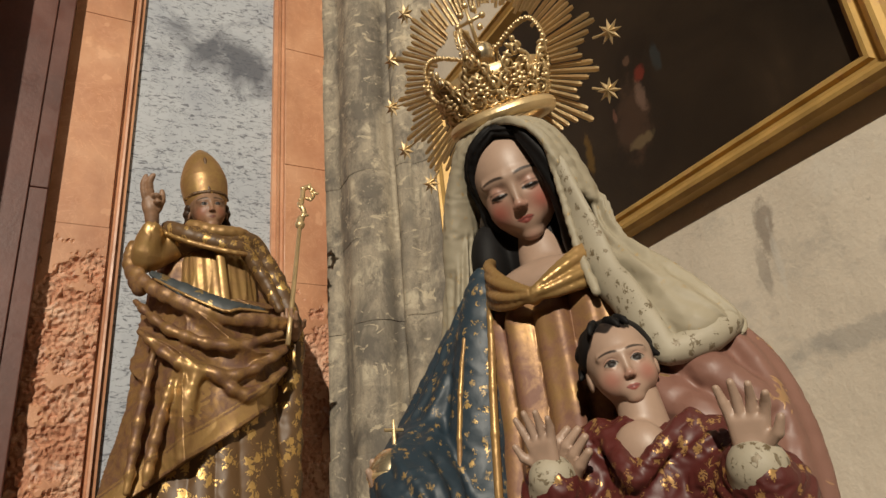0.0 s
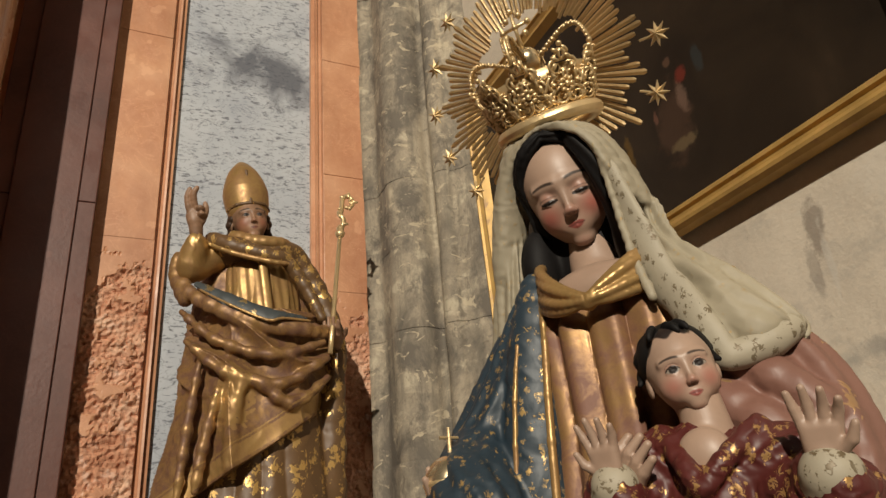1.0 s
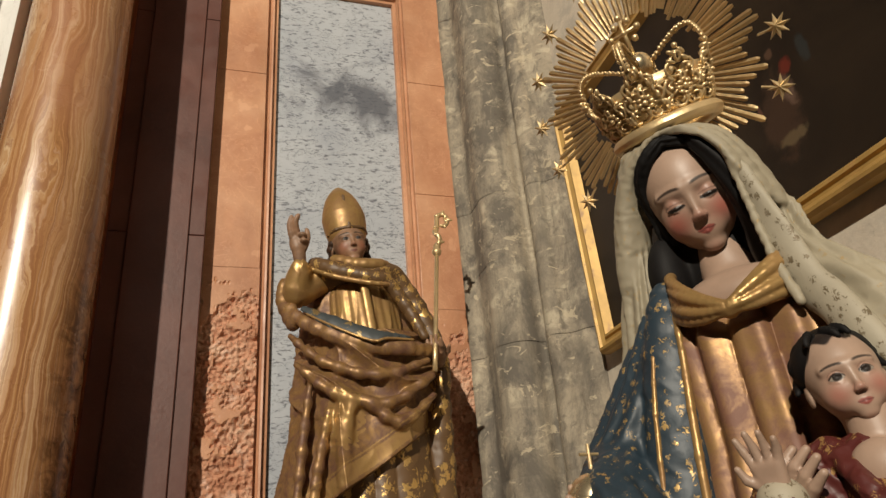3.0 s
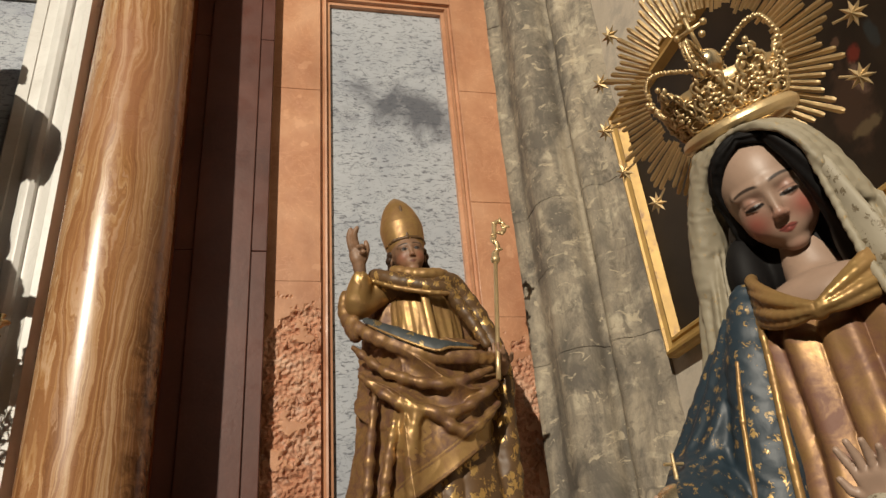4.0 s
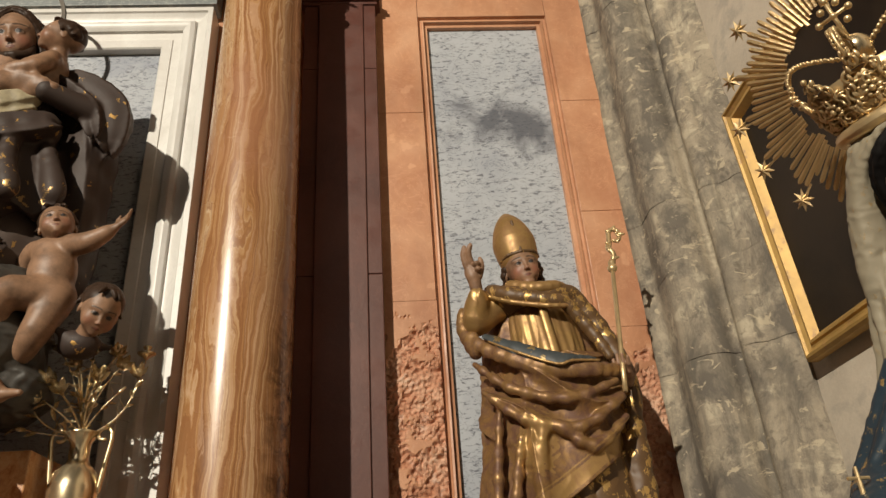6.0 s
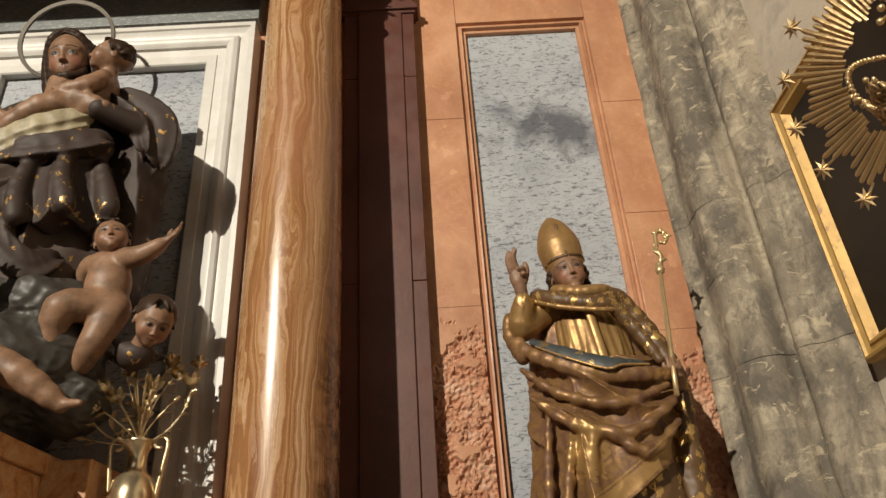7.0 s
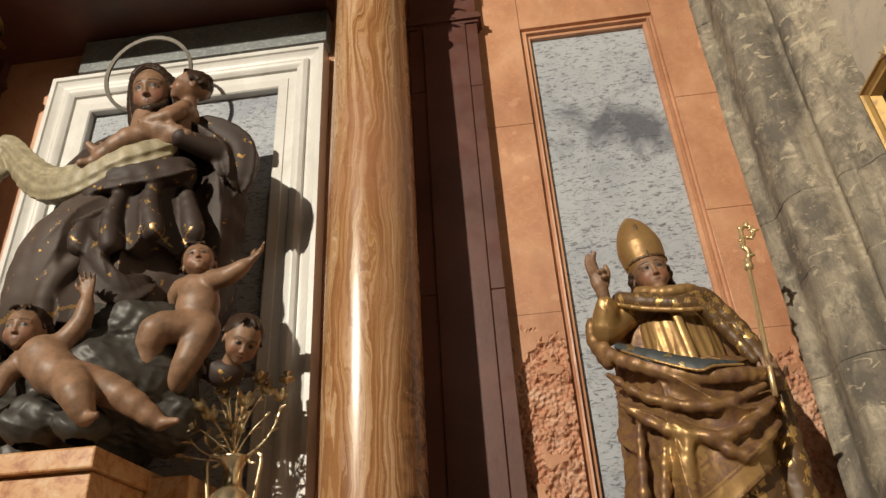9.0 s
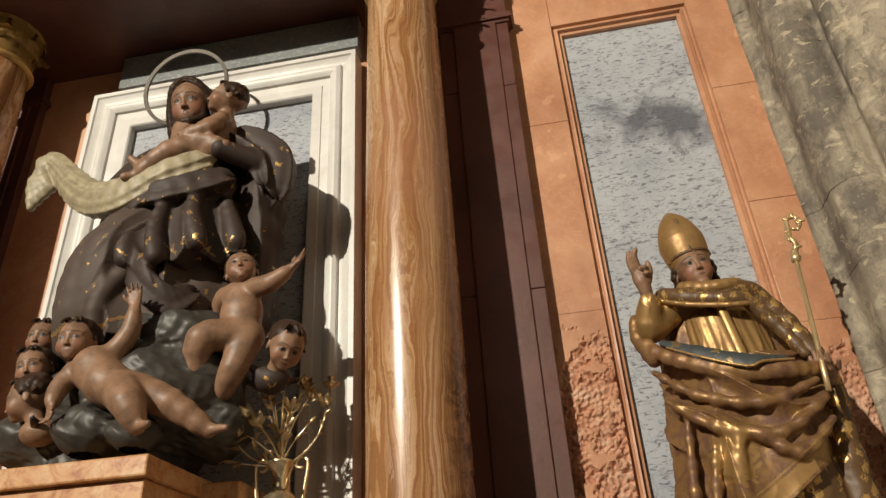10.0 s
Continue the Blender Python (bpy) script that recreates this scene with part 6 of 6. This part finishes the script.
def upright(c):
    c.ball((0.520, -0.255, 0.425), (0.090, 0.080, 0.115), 0, 0.03)
    c.ball((0.500, -0.245, 0.515), (0.085, 0.065, 0.060), 0, 0.03)
    c.ball((0.525, -0.255, 0.335), (0.095, 0.085, 0.070), 0, 0.03)
    c.chain([(0.560, -0.265, 0.525), (0.650, -0.305, 0.515), (0.725, -0.315, 0.555)], [0.046, 0.040, 0.027], 0, 0.02)
    hand(c, (0.730, -0.315, 0.56), (0.7, -0.1, 0.6), (0.0, -0.6, 0.7), 0.10, 0, 0.3, 0.4, 1)
    c.chain([(0.435, -0.24, 0.525), (0.39, -0.20, 0.46), (0.40, -0.19, 0.36)], [0.040, 0.035, 0.028], 0, 0.02)
    c.chain([(0.500, -0.285, 0.325), (0.415, -0.345, 0.30), (0.385, -0.30, 0.16), (0.37, -0.29, 0.06)], [0.070, 0.058, 0.044, 0.03], 0, 0.02)
    c.chain([(0.555, -0.26, 0.315), (0.52, -0.28, 0.20), (0.46, -0.24, 0.12)], [0.068, 0.054, 0.04], 0, 0.02)
    for k in range(4):
        c.limb((0.43, -0.185, 0.56 - 0.02 * k), (0.345 + 0.008 * k, -0.17, 0.60 - 0.045 * k), 0.030, 0.020, 6, 0.008, ((0, 1, 0), 0.5))


cherub("cherub_statue", ((0.28, -0.44, -0.02), (0.88, -0.10, 0.72), upright), [(0.178, pose(0.5044, -0.255, 0.6066, -13, -11, 19))], "flesh-painted carved cherub stretching out one arm", (0.5, -0.25, 0.3), 1.04)


def lounging(c):
    c.ball((0.035, -0.365, 0.225), (0.105, 0.085, 0.095), 0, 0.03, turn=(0, 28, 0))
    c.ball((0.105, -0.375, 0.155), (0.115, 0.092, 0.090), 0, 0.03, turn=(0, 28, 0))
    c.chain([(0.075, -0.355, 0.275), (0.135, -0.355, 0.36), (0.145, -0.365, 0.45)], [0.046, 0.040, 0.028], 0, 0.02)
    hand(c, (0.145, -0.367, 0.46), (-0.1, -0.1, 1.0), (0.2, -0.9, 0.0), 0.10, 0, 0.3, 0.4, 1)
    c.chain([(-0.04, -0.37, 0.235), (-0.065, -0.41, 0.15), (-0.055, -0.44, 0.085)], [0.044, 0.038, 0.028], 0, 0.02)
    hand(c, (-0.055, -0.44, 0.08), (0.1, -0.1, -0.6), (-0.5, -0.8, 0.0), 0.09, 0, 0.6, 0.2, 1)
    c.chain([(0.175, -0.40, 0.115), (0.245, -0.46, 0.045), (0.285, -0.45, -0.035)], [0.078, 0.060, 0.036], 0, 0.02)
    c.limb((0.285, -0.45, -0.035), (0.355, -0.50, -0.045), 0.030, 0.020, 0, 0.012)
    c.chain([(0.19, -0.36, 0.13), (0.34, -0.36, 0.065), (0.47, -0.32, -0.03)], [0.075, 0.058, 0.036], 0, 0.02)
    c.limb((0.47, -0.32, -0.03), (0.545, -0.345, -0.035), 0.030, 0.020, 0, 0.012)


cherub("cherub_statue", ((-0.20, -0.56, -0.10), (0.58, -0.22, 0.62), lounging), [(0.192, pose(-0.055, -0.375, 0.334, 4, -3, 9))], "flesh-painted carved cherub reclining with a raised arm", (0.1, -0.35, 0.1))


def cherub_head(H, p, label, at, body=None, k=1.0):
    def shoulder(c):
        b = p @ Vector((0, 0.14 * H, -0.72 * H))
        c.ball(tuple(b), (0.42 * H, 0.36 * H, 0.32 * H), 0 if body is None else body, 0.02)
        for s in (-1, 1):
            q = p @ Vector((0.5 * s * H, 0.2 * H, -0.6 * H))
            c.limb(tuple(b), tuple(q), 0.2 * H, 0.10 * H, 6, 0.02)
    b = p @ Vector((0, 0.1 * H, -0.6 * H))
    lo, hi = [v - 0.95 * H for v in b], [v + 0.95 * H for v in b]
    cherub("cherub_statue", (lo, hi, shoulder), [(H, p)], label, at, k)


cherub_head(0.19, pose(0.690, -0.22, 0.285, 34, 10, 40), "carved cherub head bowed beside the brass vase", (0.6, -0.2, 0.1), 6, 1.02)
cherub_head(0.185, pose(-0.287, -0.28, 0.293, 6, -12, 12), "carved winged cherub head gazing outward", (-0.32, -0.2, 0.15))
cherub_head(0.175, pose(-0.345, -0.20, 0.455, 4, 0, 12), "carved cherub head half hidden behind another", (-0.36, -0.15, 0.3))
cherub_head(0.185, pose(-0.235, -0.33, 0.155, 14, 0, -74), "carved cherub head turned in profile", (-0.25, -0.25, 0.0))

# halo ring of the bearded man
ring = thing("ring_halo", "thin worn metal ring halo behind the bearded man", "halo", J @ Vector((-0.075, 0.06, 1.985)))
ring.rotation_euler = (radians(8), 0, 0)
ring.scale = (1.067, 1.067, 1.067)
bm = bmesh.new()
N = 72
rows = []
for k in range(N):
    a = 2 * math.pi * k / N
    rows.append([bm.verts.new((r * math.cos(a), dy, r * math.sin(a))) for r, dy in ((0.232, -0.006), (0.252, -0.009 + 0.003 * math.sin(a * 36)), (0.252, 0.006), (0.232, 0.006))])
for k in range(N):
    for i in range(4):
        bm.faces.new((rows[k][i], rows[k][(i + 1) % 4], rows[(k + 1) % N][(i + 1) % 4], rows[(k + 1) % N][i]))
bmesh.ops.recalc_face_normals(bm, faces=bm.faces)
part("band", bm, gold("tarnished_silver_gilt", (0.055, 0.044, 0.030), 0.5, 0.4, 120, 0.002, (0.10, 0.08, 0.05), 0.4), ring)
part("bracket", tube([(0.03, 0.01, -0.235), (0.04, 0.02, -0.42)], 0.008, 8), BRASS, ring)

# marble pedestal of the group
ped = thing("pedestal", "ochre veined marble pedestal under the carved group", "pedestal", J @ Vector((0, 0, -0.98)))
ped.scale = (1.067, 1.067, 1.067)
for name, size, bevel in (("plinth", (-0.62, 0.325, -0.42, 0.30, -0.98, -0.15), 0.006), ("cornice", (-0.66, 0.345, -0.45, 0.30, -0.15, -0.075), 0.008), ("side_block", (0.325, 0.50, -0.06, 0.30, -0.98, -0.10), 0.006)):
    bm = box(*size, bevel)
    bm.transform(Matrix.Translation((0, 0, 0.98)))
    part(name, bm, OCHRE, ped)


# ---- brass vase with lilies and candle cups ----
def lily_vase():
    ob = thing("lily_vase", "polished brass two-handled vase with metal lilies and candle cups", "candelabrum", (-1.366, 2.907, 1.30))
    ob.scale = (1.266, 1.266, 1.266)
    prof = [(0.055, 0.42), (0.058, 0.44), (0.03, 0.46), (0.026, 0.50), (0.045, 0.55), (0.066, 0.63), (0.072, 0.70), (0.062, 0.75), (0.036, 0.775), (0.030, 0.79), (0.030, 0.835), (0.046, 0.865), (0.050, 0.872), (0.040, 0.876)]
    part("body", lathe(prof, 40), BRASS, ob, smooth=True)
    part("stand", lathe([(0.10, 0.079), (0.10, 0.10), (0.05, 0.13), (0.045, 0.36), (0.07, 0.40), (0.07, 0.42)], 32), BRASS, ob, smooth=True)
    for s in (-1, 1):
        pts = []
        for i in range(20):
            u = i / 19
            if u < 0.55:
                v = u / 0.55
                pts.append((s * (0.070 + 0.022 * v), 0, 0.69 + 0.165 * v))
            else:
                v = (u - 0.55) / 0.45
                ph = -v * 1.7 * math.pi
                r = 0.026 * (1 - 0.5 * v)
                pts.append((s * (0.066 + r * math.cos(ph)), 0, 0.862 - r * math.sin(ph)))
        part("handle", tube(pts, [0.009 - 0.003 * i / 19 for i in range(20)], 8), BRASS, ob, smooth=True)
    rnd = random.Random(12)
    top = Vector((0, 0, 0.86))

    def stem(x, y, z, bow):
        z = z + 0.03
        mid = Vector((x * (0.25 if abs(x) < 0.12 else 0.95), y * 0.5 - 0.02, 0.86 + (z - 0.86) * (bow * 0.8 if abs(x) < 0.12 else 0.12)))
        pts = []
        for i in range(9):
            u = i / 8
            pts.append(top * (1 - u) ** 2 + mid * 2 * u * (1 - u) + Vector((x, y, z)) * u * u)
        part("stem", tube(pts, [0.0030 - 0.0012 * i / 8 for i in range(9)], 6), BRASS, ob, smooth=True)
        for j in (2, 3, 4, 5, 6, 7):
            leaf(pts[j], (pts[j + 1] - pts[j]).normalized(), rnd.uniform(0, 6.28), 0.046)
        return pts[-1], (pts[-1] - pts[-2]).normalized()

    def blade(bm, at, way, side, length, wide, droop):
        rows = []
        nrm = way.cross(side)
        for i in range(6):
            u = i / 5
            w = wide * math.sin(math.pi * (0.12 + 0.86 * u)) ** 0.8
            p = at + way * length * u + nrm * droop * u * u
            rows.append([bm.verts.new(p - side * w), bm.verts.new(p + nrm * 0.15 * w), bm.verts.new(p + side * w)])
        for a, b in zip(rows, rows[1:]):
            bm.faces.new((a[0], a[1], b[1], b[0]))
            bm.faces.new((a[1], a[2], b[2], b[1]))

    def leaf(at, way, turn, length):
        side = Matrix.Rotation(turn, 3, way) @ way.orthogonal().normalized()
        out = (way * 0.5 + way.cross(side) * 0.8).normalized()
        bm = bmesh.new()
        blade(bm, at, out, side, length, length * 0.16, length * 0.2)
        bmesh.ops.solidify(bm, geom=bm.faces[:], thickness=0.001)
        part("leaf", bm, BRASS, ob, smooth=True)

    def flower(at, way, size):
        base = way.orthogonal().normalized()
        core = bmesh.new()
        for i in range(5):
            d = (way + 0.35 * (Matrix.Rotation(i * 1.26, 3, way) @ base)).normalized()
            tube([at - way * 0.004, at + d * size * 0.6], [0.0018, 0.0022], 5, core)
        lily = part("lily", core, BRASS, ob, smooth=True)
        for i in range(6):
            side = Matrix.Rotation(i * math.pi / 3, 3, way) @ base
            out = (way * 0.55 + way.cross(side) * 0.85).normalized()
            bm = bmesh.new()
            blade(bm, at, out, side, size, size * 0.26, -size * 0.35)
            bmesh.ops.solidify(bm, geom=bm.faces[:], thickness=0.0012)
            part("petal", bm, BRASS, lily, smooth=True)

    def cup(at, size=1.0):
        prof = [(0.004, -0.02), (0.010, -0.012), (0.026, -0.004), (0.030, 0.002), (0.012, 0.003), (0.009, 0.014), (0.014, 0.022), (0.014, 0.026)]
        bm = lathe([(r * size, at.z + z * size) for r, z in prof], 16, (at.x, at.y))
        part("candle_cup", bm, BRASS, ob, smooth=True)

    for x, y, z, b in ((0.0, -0.01, 1.17, 0.6), (-0.105, -0.02, 1.105, 0.8), (-0.195, 0.0, 1.045, 0.55), (0.165, -0.01, 1.075, 0.30), (0.055, 0.03, 1.10, 0.7)):
        end, way = stem(x, y, z, b)
        cup(end + Vector((0, 0, 0.012)))
    for x, y, z, b, w in ((-0.150, -0.06, 0.955, 0.7, (-0.5, -0.8, 0.25)), (-0.095, -0.08, 0.985, 0.8, (-0.1, -0.9, 0.4)), (-0.02, -0.05, 1.045, 0.8, (-0.4, -0.8, 0.3)), (0.075, -0.03, 1.075, 0.8, (0.5, -0.6, 0.6)), (0.155, -0.03, 1.005, 0.35, (0.2, -0.8, 0.5)), (-0.13, 0.03, 1.02, 0.6, (-0.7, 0.2, 0.5)), (-0.115, -0.07, 0.935, 0.6, (-0.3, -0.9, 0.1)), (-0.06, -0.07, 0.955, 0.8, (0.2, -0.9, 0.3)), (0.02, -0.06, 1.075, 0.8, (0.1, -0.9, 0.5)), (0.10, -0.04, 1.035, 0.7, (0.6, -0.7, 0.2)), (-0.05, -0.05, 1.09, 0.8, (-0.5, -0.6, 0.6)), (0.045, -0.06, 0.995, 0.8, (0.4, -0.8, 0.2))):
        end, way = stem(x, y, z, b)
        flower(end, Vector(w).normalized(), 0.046)
    for x, y, z, b in ((-0.22, -0.03, 0.905, 0.9), (0.105, -0.02, 0.965, 0.5), (0.03, -0.04, 0.985, 0.6), (-0.05, 0.0, 1.06, 0.7)):
        end, way = stem(x, y, z, b)
        bud = bmesh.new()
        bmesh.ops.create_uvsphere(bud, u_segments=8, v_segments=8, radius=1, matrix=Matrix.LocRotScale(end, way.to_track_quat("Z", "Y"), (0.006, 0.006, 0.018)))
        part("bud", bud, BRASS, ob, smooth=True)


lily_vase()
